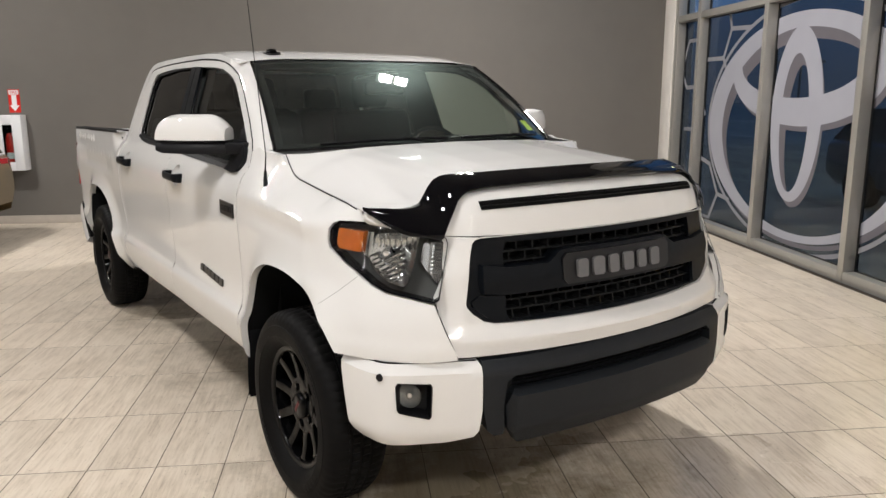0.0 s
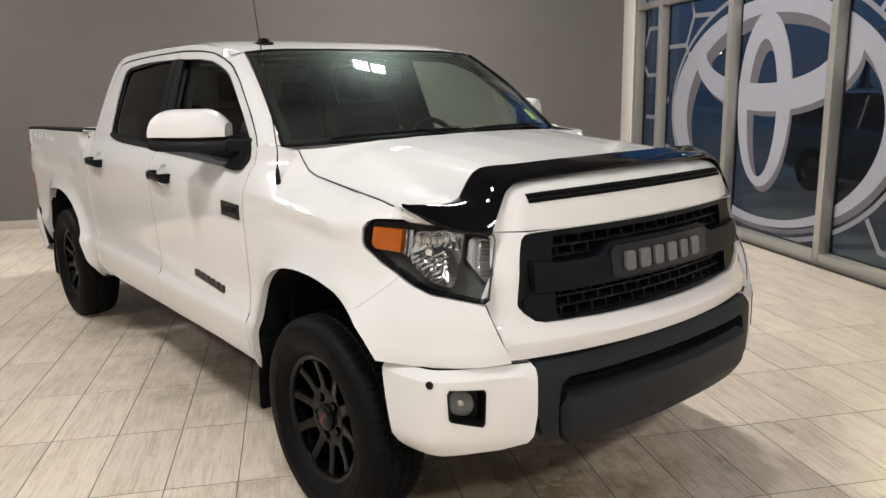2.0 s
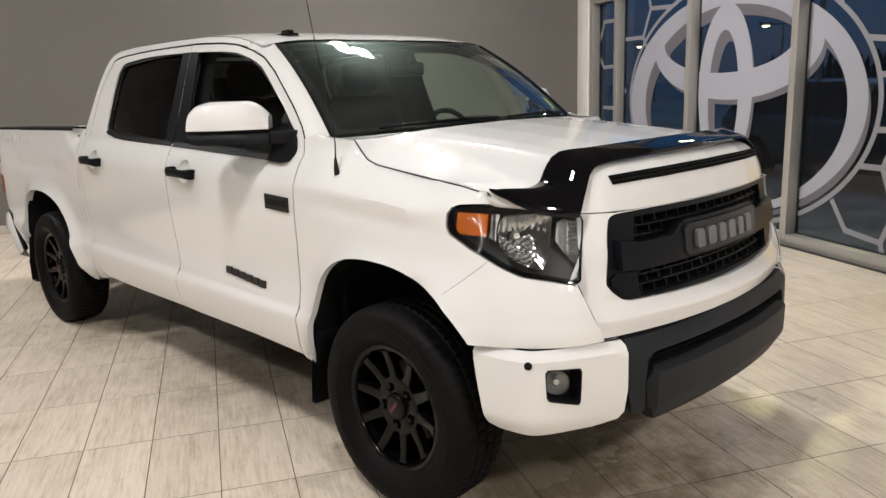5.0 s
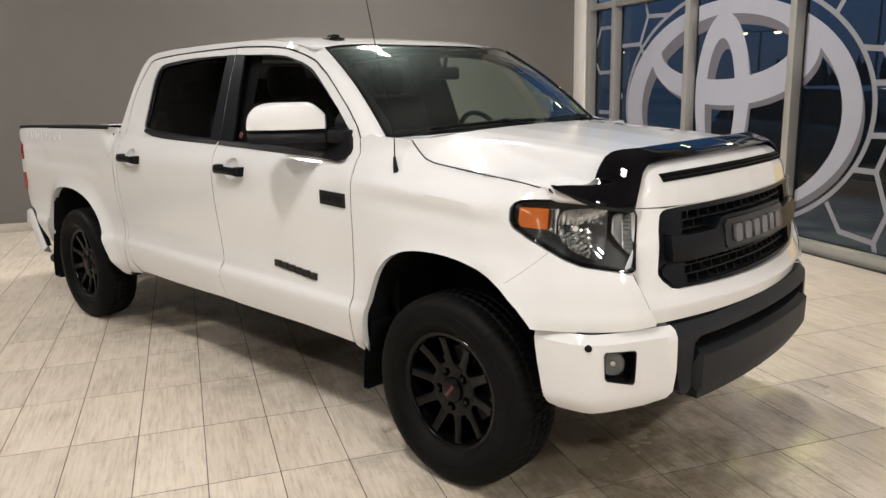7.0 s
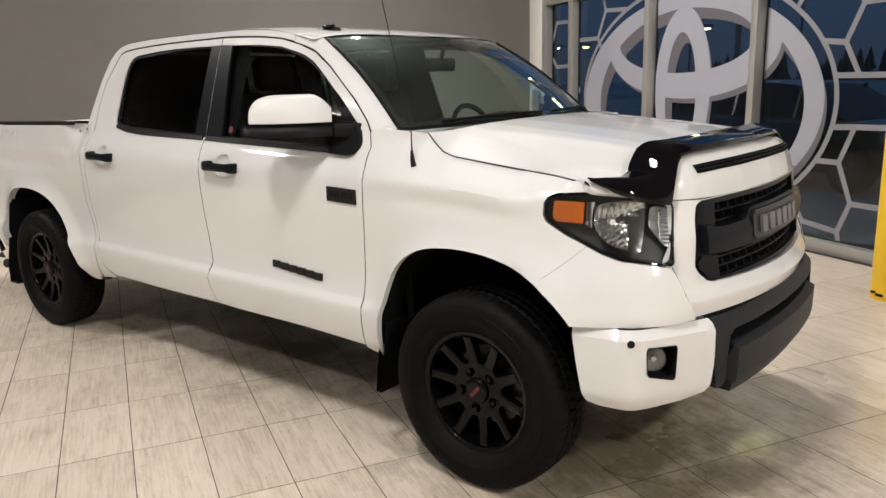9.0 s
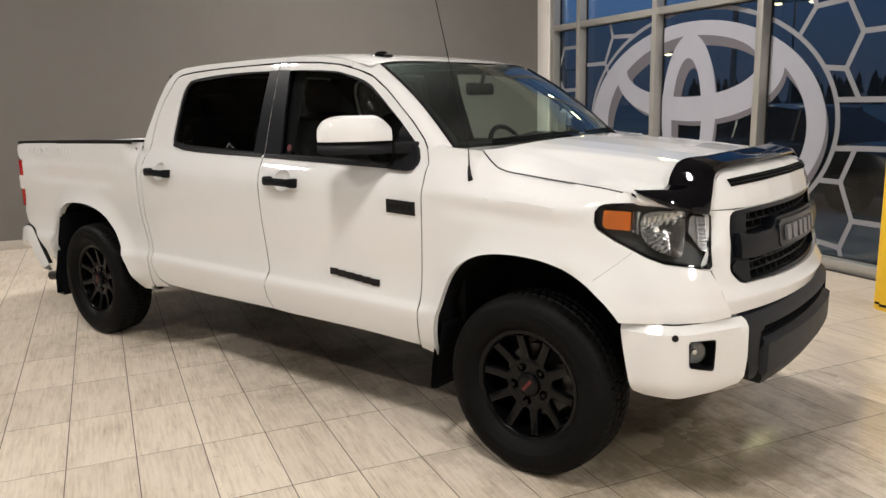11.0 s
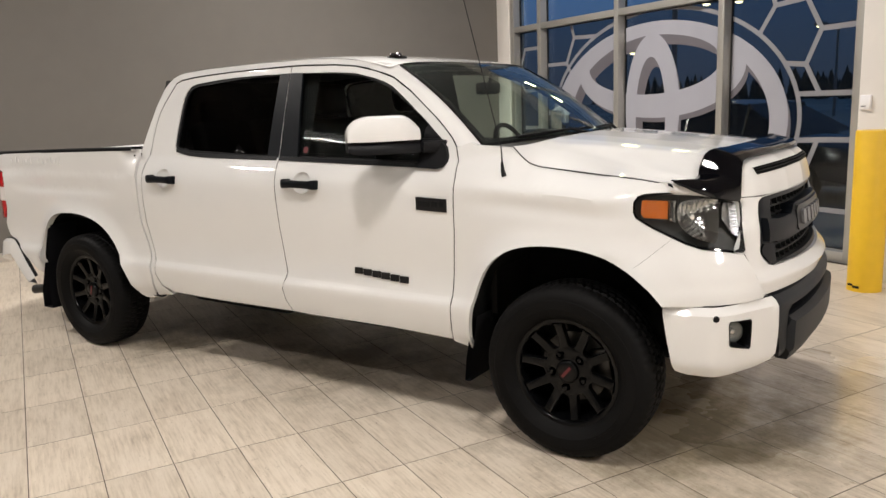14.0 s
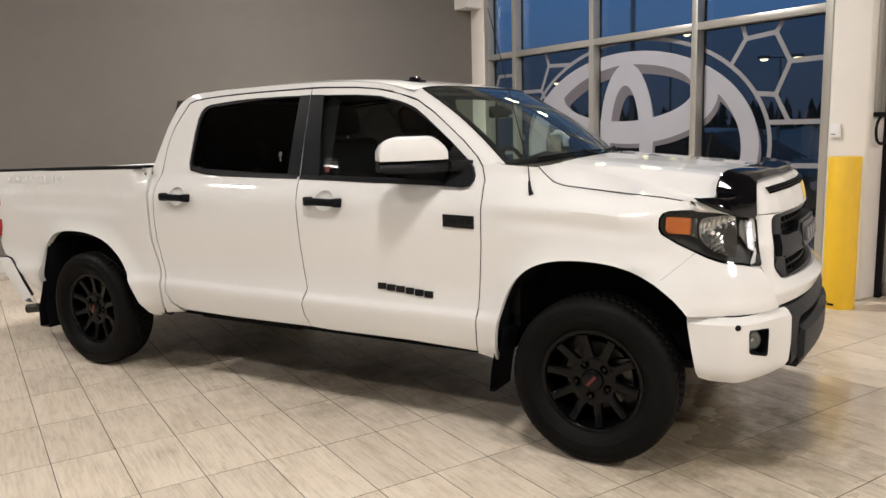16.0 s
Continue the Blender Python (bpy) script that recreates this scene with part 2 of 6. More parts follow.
BLACKBADGE = material("badge_black", (0.006, 0.006, 0.007), 0.3, spec=0.3)
REDMARK = material("red_mark", (0.10, 0.008, 0.010), 0.5)
SEAT = material("seat_leather", (0.007, 0.007, 0.0075), 0.7, spec=0.15, var=0.2, scale=12, bump=0.2, bump_scale=250)
DASH = material("dashboard_plastic", (0.007, 0.0075, 0.008), 0.65, spec=0.2, bump=0.2, bump_scale=500)
HEADLINER = material("headliner_fabric", (0.10, 0.10, 0.095), 0.9, bump=0.2, bump_scale=600)
FRIT = material("glass_black_border", (0.006, 0.006, 0.007), 0.08, coat=1.0)
WINDSHIELD = glass("windshield_glass", (0.76, 0.87, 0.81), 1.0, dust=0.014, haze=0.014)
FRONTGLASS = glass("front_side_glass", (0.82, 0.90, 0.86), 0.9)
PRIVACY = glass("privacy_glass", (0.05, 0.05, 0.05), 0.9)
LENS = glass("headlamp_lens", (0.93, 0.94, 0.94), 1.0)
STOREGLASS = glass("store_glass", (0.80, 0.86, 0.86), 0.8)
TINTGLASS = glass("tinted_store_glass", (0.50, 0.52, 0.51), 0.8)
GREYWALL = material("grey_wall_paint", (0.139, 0.129, 0.116), 0.75, var=0.05, scale=4, bump=0.15, bump_scale=120)
LIGHTWALL = material("light_grey_wall_paint", (0.46, 0.45, 0.43), 0.7, var=0.04, scale=4, bump=0.15, bump_scale=100)
WHITEWALL = material("white_wall_paint", (0.74, 0.71, 0.67), 0.65, var=0.04, scale=5, bump=0.15, bump_scale=100)
CEILMAT = material("ceiling_paint", (0.16, 0.155, 0.15), 0.9, var=0.05, scale=2)
ALU = material("anodised_aluminium", (0.44, 0.43, 0.40), 0.38, metal=0.55, var=0.04, scale=8)
GASKET = material("black_gasket", (0.012, 0.012, 0.012), 0.6)
DECAL = material("white_window_film", (0.325, 0.33, 0.375), 0.55, var=0.04, scale=5)
DECALGREY = material("grey_window_film", (0.115, 0.107, 0.122), 0.6, var=0.05, scale=5)
DECALPALE = material("pale_window_film", (0.225, 0.225, 0.245), 0.6, var=0.05, scale=5)
YELLOW = material("yellow_paint", (0.80, 0.50, 0.02), 0.45, var=0.06, scale=12, bump=0.1, bump_scale=80)
GROUT = material("grout", (0.040, 0.028, 0.017), 0.9, var=0.25, scale=12)
BASETILE = material("baseboard_tile", (0.44, 0.40, 0.35), 0.4, var=0.12, scale=12)
WHITEBOX = material("white_enamel", (0.82, 0.82, 0.84), 0.35)
REDPAINT = material("red_enamel", (0.62, 0.02, 0.012), 0.35)
SIGNWHITE = material("sign_white", (0.8, 0.8, 0.8), 0.5)
LAMPGLOW = material("lamp_diffuser", (0.9, 0.9, 0.9), 0.5, emit=((1.0, 0.93, 0.82), 6.0))
TUBEGLOW = material("fluorescent_tube", (0.9, 0.9, 0.9), 0.5, emit=((1.0, 0.97, 0.9), 26.0))
SNOW = material("trodden_snow_asphalt", (0.38, 0.38, 0.34), 0.8, var=0.55, scale=1.2, stretch=(0.25, 1.0, 1.0))
TREES = material("dark_spruce", (0.03, 0.04, 0.035), 0.9, var=0.4, scale=2)
POLE = material("galvanised_pole", (0.25, 0.25, 0.25), 0.5, metal=0.5)
STREETGLOW = material("street_lamp_glow", (1, 0.9, 0.7), 0.5, emit=((1.0, 0.88, 0.50), 14.0))
STREETHOT = material("flood_lamp_glow", (1, 0.9, 0.7), 0.5, emit=((1.0, 0.90, 0.40), 90.0))
TANPAINT = material("tan_metallic_paint", (0.30, 0.23, 0.13), 0.3, metal=0.4, coat=1.0)
DARKCAR = material("dark_green_car_paint", (0.03, 0.035, 0.035), 0.25, coat=1.0)
STICKER = material("yellow_sticker", (0.62, 0.75, 0.06), 0.5)
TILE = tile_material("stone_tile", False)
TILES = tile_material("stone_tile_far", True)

# ---- mesh helpers ----


def link_mesh(name, verts, faces, mat, parent=None, label="", sharp=32):
    me = bpy.data.meshes.new(name)
    me.from_pydata([tuple(v) for v in verts], [], faces)
    me.materials.append(mat)
    me.validate()
    bm = bmesh.new()
    bm.from_mesh(me)
    bmesh.ops.remove_doubles(bm, verts=bm.verts, dist=0.00005)
    bmesh.ops.recalc_face_normals(bm, faces=bm.faces)
    bm.to_mesh(me)
    bm.free()
    for p in me.polygons:
        p.use_smooth = True
    me.set_sharp_from_angle(angle=radians(sharp))
    ob = new(name, me)
    ob.parent = parent
    if label:
        ob["label"] = label
    return ob


def part(name, shape, mat, parent, label="", sharp=32):
    """Links a shape (vertices, faces) or a bmesh as one mesh under its thing or part."""
    if isinstance(shape, bmesh.types.BMesh):
        shape.verts.index_update()
        v = [x.co.copy() for x in shape.verts]
        f = [[x.index for x in fc.verts] for fc in shape.faces]
        shape.free()
        shape = (v, f)
    return link_mesh(name, shape[0], shape[1], mat, parent, label, sharp)


def join(*shapes):
    V, F = [], []
    for v, f in shapes:
        k = len(V)
        V += [tuple(p) for p in v]
        F += [[i + k for i in fc] for fc in f]
    return V, F


def moved(shape, m):
    return [m @ Vector(p) for p in shape[0]], shape[1]


def box(x0, x1, y0, y1, z0, z1, bev=0.0, seg=2):
    bm = bmesh.new()
    bmesh.ops.create_cube(bm, size=1)
    for v in bm.verts:
        v.co = Vector(((x0 + x1) / 2 + v.co.x * (x1 - x0), (y0 + y1) / 2 + v.co.y * (y1 - y0), (z0 + z1) / 2 + v.co.z * (z1 - z0)))
    if bev:
        bmesh.ops.bevel(bm, geom=bm.edges[:], offset=bev, segments=seg, affect="EDGES", profile=0.5)
    bm.verts.index_update()
    out = [v.co.copy() for v in bm.verts], [[v.index for v in f.verts] for f in bm.faces]
    bm.free()
    return out


def lathe(profile, seg=48, axis="y", closed=False):
    """profile: (radius, height) pairs turned about an axis."""
    V, F = [], []
    n = len(profile)
    for i in range(seg):
        a = 2 * math.pi * i / seg
        c, s = math.cos(a), math.sin(a)
        for r, h in profile:
            V.append((r * c, h, r * s) if axis == "y" else (r * c, r * s, h) if axis == "z" else (h, r * c, r * s))
    m = n if closed else n - 1
    for i in range(seg):
        j = (i + 1) % seg
        for k in range(m):
            F.append([i * n + k, i * n + (k + 1) % n, j * n + (k + 1) % n, j * n + k])
    return V, F


def tube(points, radius, seg=10, taper=None):
    pts = [Vector(p) for p in points]
    V, F = [], []
    up = Vector((0, 0, 1))
    for i, p in enumerate(pts):
        d = (pts[min(i + 1, len(pts) - 1)] - pts[max(i - 1, 0)]).normalized()
        a = d.cross(up if abs(d.z) < 0.95 else Vector((1, 0, 0))).normalized()
        b = d.cross(a)
        r = radius if taper is None else radius + (taper - radius) * i / (len(pts) - 1)
        V += [p + a * (r * math.cos(2 * math.pi * k / seg)) + b * (r * math.sin(2 * math.pi * k / seg)) for k in range(seg)]
    for i in range(len(pts) - 1):
        for k in range(seg):
            F.append([i * seg + k, i * seg + (k + 1) % seg, (i + 1) * seg + (k + 1) % seg, (i + 1) * seg + k])
    F.append(list(range(seg))[::-1])
    F.append([(len(pts) - 1) * seg + k for k in range(seg)])
    return V, F


def spline(pts, n, closed=False):
    """Catmull-Rom through points of any dimension, n steps a span."""
    P = [np.array(p, float) for p in pts]
    out = []
    m = len(P)
    for i in range(m if closed else m - 1):
        p0 = P[i - 1] if (i or closed) else 2 * P[0] - P[1]
        p1, p2 = P[i], P[(i + 1) % m]
        p3 = P[(i + 2) % m] if (closed or i + 2 < m) else 2 * P[-1] - P[-2]
        for k in range(n):
            t = k / n
            out.append(0.5 * (2 * p1 + (p2 - p0) * t + (2 * p0 - 5 * p1 + 4 * p2 - p3) * t * t + (3 * p1 - p0 - 3 * p2 + p3) * t ** 3))
    if not closed:
        out.append(P[-1])
    return out


def lerp_table(tab, x):
    return float(np.interp(x, [a for a, b in tab], [b for a, b in tab]))


def curve_table(tab, n=12):
    """A smooth version of a table."""
    s = spline(tab, n)
    return [(float(a), float(b)) for a, b in s]


def loft(rows):
    """Rows of equal length into a sheet."""
    n = len(rows[0])
    V = [tuple(p) for r in rows for p in r]
    F = [[i * n + k, i * n + k + 1, (i + 1) * n + k + 1, (i + 1) * n + k] for i in range(len(rows) - 1) for k in range(n - 1)]
    return V, F


def inside(p, poly):
    x, y = p
    c = False
    j = len(poly) - 1
    for i in range(len(poly)):
        xi, yi = poly[i]
        xj, yj = poly[j]
        if (yi > y) != (yj > y) and x < (xj - xi) * (y - yi) / (yj - yi) + xi:
            c = not c
        j = i
    return c


def resample(poly, step):
    out = []
    for i in range(len(poly)):
        a, b = np.array(poly[i], float), np.array(poly[(i + 1) % len(poly)], float)
        k = max(1, int(np.linalg.norm(b - a) / step + 0.5))
        out += [tuple(a + (b - a) * j / k) for j in range(k)]
    return out


def sheet(outline, surf, holes=(), step=0.04, lip=0.012, lines=(), bevel=0.0):
    """A panel cut to an outline in two parameters, laid on a curved surface surf(a, b, depth), with an edge turned back by lip, sharp along the given lines."""
    from mathutils.geometry import delaunay_2d_cdt
    loops = [resample(outline, step)] + [resample(h, step) for h in holes]
    pts, edges = [], []
    for lp in loops:
        k = len(pts)
        pts += lp
        edges += [(k + i, k + (i + 1) % len(lp)) for i in range(len(lp))]
    nb = len(pts)
    border = np.array(pts)
    for ln in lines:
        last = None
        for q0, q1 in zip(ln[:-1], ln[1:]):
            k = max(1, int(math.dist(q0, q1) / step))
            for j in range(k + 1):
                q = tuple(np.array(q0) + (np.array(q1) - np.array(q0)) * j / k)
                ok = inside(q, loops[0]) and not any(inside(q, h) for h in loops[1:]) and np.min(np.hypot(border[:nb, 0] - q[0], border[:nb, 1] - q[1])) > step * 0.4
                if not ok:
                    last = None
                elif last is None or math.dist(pts[last], q) > 1e-5:
                    pts.append(q)
                    if last is not None:
                        edges.append((last, len(pts) - 1))
                    last = len(pts) - 1
    border = np.array(pts)
    xs, ys = [p[0] for p in loops[0]], [p[1] for p in loops[0]]
    a = min(xs) + step / 2
    row = 0
    while a < max(xs):
        b = min(ys) + step / 2 * (1 + row % 2)
        while b < max(ys):
            if inside((a, b), loops[0]) and not any(inside((a, b), h) for h in loops[1:]) and np.min(np.hypot(border[:, 0] - a, border[:, 1] - b)) > step * 0.55:
                pts.append((a, b))
            b += step
        a += step * 0.87
        row += 1
    vo, eo, fo, ov, oe, of = delaunay_2d_cdt([Vector(p) for p in pts], edges, [], 0, 1e-6)
    F = []
    for f in fo:
        c = sum((vo[i] for i in f), Vector((0, 0))) / len(f)
        if inside(c, loops[0]) and not any(inside(c, h) for h in loops[1:]):
            F.append(list(f))
    V = [surf(p.x, p.y, bevel if i < nb else 0.0) for i, p in enumerate(vo)]
    if lip:
        use = {}
        for f in F:
            for i in range(len(f)):
                e = (f[i], f[(i + 1) % len(f)])
                use.setdefault(tuple(sorted(e)), []).append(e)
        bedges = [e[0] for e in use.values() if len(e) == 1]
        low = {}
        for i in {i for e in bedges for i in e}:
            low[i] = len(V)
            V.append(surf(vo[i].x, vo[i].y, lip))
        for i, j in bedges:
            F.append([j, i, low[i], low[j]])
    return V, F


def ring_mesh(cx, cz, a, b, cx2, cz2, a2, b2, seg=96):
    V, F = [], []
    for i in range(seg):
        t = 2 * math.pi * i / seg
        V += [(cx + a * math.cos(t), 0, cz + b * math.sin(t)), (cx2 + a2 * math.cos(t), 0, cz2 + b2 * math.sin(t))]
    for i in range(seg):
        j = (i + 1) % seg
        F.append([2 * i, 2 * j, 2 * j + 1, 2 * i + 1])
    return V, F


def thing(name, label, category, m=None, group="", kind=""):
    ob = new(name)
    if m is not None:
        ob.matrix_world = m
    ob.empty_display_size = 0.2
    return tagged(ob, label, category, group, kind)


def solid(name, shape, mat, label, category="", kind="", m=ROOM, sharp=32):
    ob = link_mesh(name, shape[0], shape[1], mat, None, "", sharp)
    ob.matrix_world = m
    return tagged(ob, label, category, "", kind)

# ---- the showroom ----
solid("floor", box(-7.3, 9.2, -12.2, 3.75, -0.12, -0.0013), GROUT, "dark grout bed under pale stone floor tiles", kind="structure")
solid("wall_grey", box(-7.3, -7.1, -12.2, 4.0, -0.1, CEIL), GREYWALL, "tall wall painted warm grey", kind="structure")
solid("baseboard", box(-7.098, -7.085, -12.0, 3.74, 0.0, 0.105, 0.003), BASETILE, "pale stone tile skirting at the grey wall", kind="structure")
solid("wall_back", box(-7.3, 9.2, -12.4, -12.2, -0.1, CEIL), LIGHTWALL, "plain light grey painted wall", kind="structure")
# out of view; its white is assumed, to throw light on the truck's front
solid("wall_side", box(9.0, 9.2, -12.2, 4.0, -0.1, CEIL), WHITEWALL, "plain unseen wall, white to bounce light", kind="structure")
solid("ceiling", box(-7.3, 9.2, -12.4, 4.1, CEIL, CEIL + 0.15), CEILMAT, "high grey painted ceiling", kind="structure")
solid("wall_corner_pier", box(-7.1, -6.78, 3.74, 4.02, 0.0, CEIL, 0.006), WHITEWALL, "white painted pier between grey wall and window", kind="structure")
solid("bulkhead", join(box(-7.098, -6.78, 3.44, 3.735, 3.37, CEIL), box(-6.78, 9.0, 3.70, 4.02, 4.55, CEIL)), WHITEWALL, "white painted bulkhead over the window wall", kind="structure")
solid("wall_right", box(-0.598, 9.0, 3.72, 3.95, -0.1, 4.55), WHITEWALL, "white painted wall past the window", kind="structure")
solid("baseboard_right", box(-0.598, 9.0, 3.70, 3.718, 0.0, 0.12, 0.003), BASETILE, "grey tile skirting", kind="structure")
solid("column", box(-0.96, -0.60, 3.32, 3.95, 0.0, CEIL, 0.025, 3), WHITEWALL, "square white painted column beside the window", kind="structure")

# window wall: frame, glass and film
FR0, FR1, GL = 3.75, 3.90, 3.875
win = tagged(new("window_1"), "tall aluminium-framed shop window with film graphics", "window", kind="structure")
win.matrix_world = ROOM
MULL = [(-6.75, -6.67), (-6.085, -6.005), (-4.48, -4.40), (-2.85, -2.77), (-1.30, -1.22)]
for a, b in MULL:
    part("mullion", box(a, b, FR0, FR1, 0.0, 4.55, 0.003), ALU, win)
for i in range(4):
    a, b = MULL[i][1], MULL[i + 1][0]
    part("bottom_rail", box(a, b, FR0 + 0.003, FR1, 0.0, 0.10, 0.003), ALU, win)
    part("transom", box(a, b, FR0 + 0.003, FR1, 2.585, 2.665, 0.003), ALU, win)
    part("top_rail", box(a, b, FR0 + 0.003, FR1, 4.47, 4.55, 0.003), ALU, win)
    for z0, z1, mt in ((0.10, 2.585, TINTGLASS), (2.665, 4.47, STOREGLASS)):
        g = 0.012
        part("gasket", join(box(a, a + g, GL - 0.012, GL + 0.014, z0, z1), box(b - g, b, GL - 0.012, GL + 0.014, z0, z1),
                            box(a + g, b - g, GL - 0.012, GL + 0.014, z0, z0 + g), box(a + g, b - g, GL - 0.012, GL + 0.014, z1 - g, z1)), GASKET, win)
        p = part("pane", box(a + g, b - g, GL, GL + 0.006, z0 + g, z1 - g), mt, win)
        p.visible_shadow = False
part("filler", box(-6.78, -6.75, FR0 + 0.01, FR1, 0.0, 4.55), ALU, win)
part("filler", box(-1.22, -0.96, FR0 + 0.01, FR1, 0.0, 4.55), WHITEWALL, win)


def clip_to_panes(shape, y):
    """Cuts a flat film to the four lower panes and lays it at depth y."""
    out = []
    for i in range(4):
        bm = bmesh.new()
        vs = [bm.verts.new((p[0], y, p[2])) for p in shape[0]]
        for f in shape[1]:
            bm.faces.new([vs[k] for k in f])
        a, b = MULL[i][1] + 0.012, MULL[i + 1][0] - 0.012
        for co, no in (((a, 0, 0), (-1, 0, 0)), ((b, 0, 0), (1, 0, 0)), ((0, 0, 0.112), (0, 0, -1)), ((0, 0, 2.573), (0, 0, 1))):
            bmesh.ops.bisect_plane(bm, geom=bm.verts[:] + bm.edges[:] + bm.faces[:], plane_co=co, plane_no=no, clear_outer=True)
        bm.verts.index_update()
        if bm.faces:
            out.append(([v.co.copy() for v in bm.verts], [[v.index for v in f.verts] for f in bm.faces]))
        bm.free()
    return join(*out)


def film(name, shape, mat, y, label):
    part(name, clip_to_panes(shape, y), mat, win, label)


RINGS = [((-3.93, 1.32, 1.89, 1.145), (-3.87, 1.285, 1.61, 1.03)),
         ((-3.93, 1.90, 1.36, 0.56), (-4.0, 1.965, 1.09, 0.345)),
         ((-3.94, 1.45, 0.45, 0.88), (-3.96, 1.365, 0.25, 0.695))]
for k, (o, i) in enumerate(RINGS):
    film("film_ring", ring_mesh(*o, *i), DECAL, GL - 0.002 - 0.0006 * k, "white oval ring of window film")
    film("film_ring_shade", ring_mesh(o[0] + 0.06, o[1] - 0.07, o[2] - 0.03, o[3] - 0.02, i[0] + 0.09, i[1] - 0.10, i[2] - 0.03, i[3] - 0.02), DECALGREY, GL - 0.0008 - 0.0002 * k, "mauve-grey shaded ring of window film")
film("film_outer_ring", ring_mesh(-3.88, 1.33, 1.99, 1.29, -3.88, 1.33, 1.94, 1.245), DECALPALE, GL - 0.0014, "thin pale ring of window film")


def strokes(segs, w=0.05):
    sh = []
    for x0, z0, x1, z1 in segs:
        d = Vector((x1 - x0, 0, z1 - z0)).normalized()
        p = Vector((-d.z, 0, d.x)) * (w / 2)
        a, b = Vector((x0, 0, z0)) - d * w * 0.28, Vector((x1, 0, z1)) + d * w * 0.28
        sh.append(([a - p, b - p, b + p, a + p], [[0, 1, 2, 3]]))
    return sh


HEX = [(-2.42, 2.18, -2.24, 2.44), (-2.24, 2.44, -1.89, 2.47), (-1.89, 2.47, -1.72, 2.17), (-1.72, 2.17, -1.25, 2.18), (-1.72, 2.17, -1.87, 1.85),
       (-1.87, 1.85, -2.09, 1.87), (-1.87, 1.85, -1.71, 1.57), (-1.71, 1.57, -1.25, 1.57), (-1.71, 1.57, -1.92, 1.57), (-2.24, 2.44, -2.33, 2.69),
       (-1.89, 2.47, -1.79, 2.62), (-1.94, 1.12, -1.71, 1.13), (-1.71, 1.13, -1.25, 1.14), (-1.71, 1.13, -1.84, 0.81), (-1.84, 0.81, -2.06, 0.81),
       (-1.84, 0.81, -1.69, 0.46), (-1.69, 0.46, -1.25, 0.46), (-1.69, 0.46, -1.80, 0.19), (-1.80, 0.19, -2.18, 0.23), (-2.18, 0.23, -2.35, 0.47), (-1.80, 0.19, -1.76, 0.05),
       (-4.96, 2.39, -5.41, 2.41), (-5.41, 2.41, -5.57, 2.08), (-5.57, 2.08, -6.0, 2.08), (-5.41, 2.41, -5.48, 2.60), (-5.57, 2.08, -5.45, 1.90), (-6.0, 2.08, -6.25, 2.34),
       (-6.25, 2.34, -6.56, 2.34), (-6.56, 2.34, -6.70, 2.04), (-6.0, 2.08, -6.2, 1.75), (-6.2, 1.75, -6.56, 1.74), (-6.2, 1.75, -5.98, 1.42), (-6.56, 1.74, -6.7, 1.9),
       (-6.56, 1.2, -6.2, 1.2), (-6.2, 1.2, -5.98, 1.42), (-6.2, 1.2, -6.0, 0.85), (-6.0, 0.85, -5.75, 0.80), (-6.0, 0.85, -6.2, 0.5), (-6.2, 0.5, -6.6, 0.5), (-5.75, 0.8, -5.5, 0.45),
       (-5.5, 0.45, -5.7, 0.12), (-5.5, 0.45, -5.2, 0.42), (-5.7, 0.12, -6.1, 0.14), (-6.2, 0.5, -6.05, 0.14)]
for n_, s_ in enumerate(strokes(HEX)):
    film("film_stroke", s_, DECALPALE, GL - 0.0010 - 0.00002 * n_, "")

# bollard
bol = thing("bollard", "round yellow-painted steel bollard with scuffed foot", "bollard", ROOM @ pose(-0.60, 3.0, 0))
part("post", lathe([(0.0, 0.0), (0.128, 0.0), (0.128, 1.27), (0.122, 1.282), (0.0, 1.284)], 40, "z"), YELLOW, bol)
part("scuff", join(box(-0.06, -0.02, -0.1292, -0.12, 0.045, 0.062, 0.002), box(-0.02, 0.035, -0.130, -0.12, 0.03, 0.05, 0.002)), PLASTIC, bol, "dark scraped patch")

# wall box on the column
ob_ = thing("thermostat", "small white wall thermostat on the column", "thermostat", ROOM @ pose(-0.88, 3.32, 1.49))
part("case", box(-0.045, 0.045, -0.03, 0.0, -0.06, 0.06, 0.008), WHITEBOX, ob_)
part("slot", box(-0.03, 0.01, -0.032, -0.028, -0.035, -0.028), SMOKE, ob_)

# door track, conduit and strap past the column
trk = thing("door_track", "black and grey steel door track beside the white column", "door track", ROOM @ pose(-0.598, 3.56, 0))
part("channel", box(0.0, 0.045, 0.0, 0.05, 0.0, 3.3, 0.004), PLASTIC, trk)
part("guide", box(0.0, 0.03, -0.175, -0.115, 1.64, 3.3, 0.004), ALU, trk)
part("guide", box(0.0, 0.03, -0.100, -0.045, 1.64, 3.3, 0.004), ALU, trk)
part("bracket", box(0.0, 0.06, -0.18, 0.05, 1.60, 1.64, 0.004), PLASTIC, trk)
odr = solid("door_2", box(-0.36, 3.2, 3.56, 3.60, 0.02, 3.2, 0.004), WHITEBOX, "white overhead door panel", kind="structure")
con = thing("conduit", "thin grey and red electrical conduit beside the track", "conduit", ROOM @ pose(-0.586, 3.535, 0))
part("pipe", tube([(0, -0.012, 1.64), (0, -0.012, 3.3)], 0.010), ALU, con)
part("pipe", tube([(0.0, 0.010, 1.64), (0.0, 0.010, 3.3)], 0.008), REDMARK, con)
cab_ = thing("hanging_cable", "black cable loop hanging from the wall bracket", "cable", ROOM @ pose(-0.555, 3.50, 1.61))
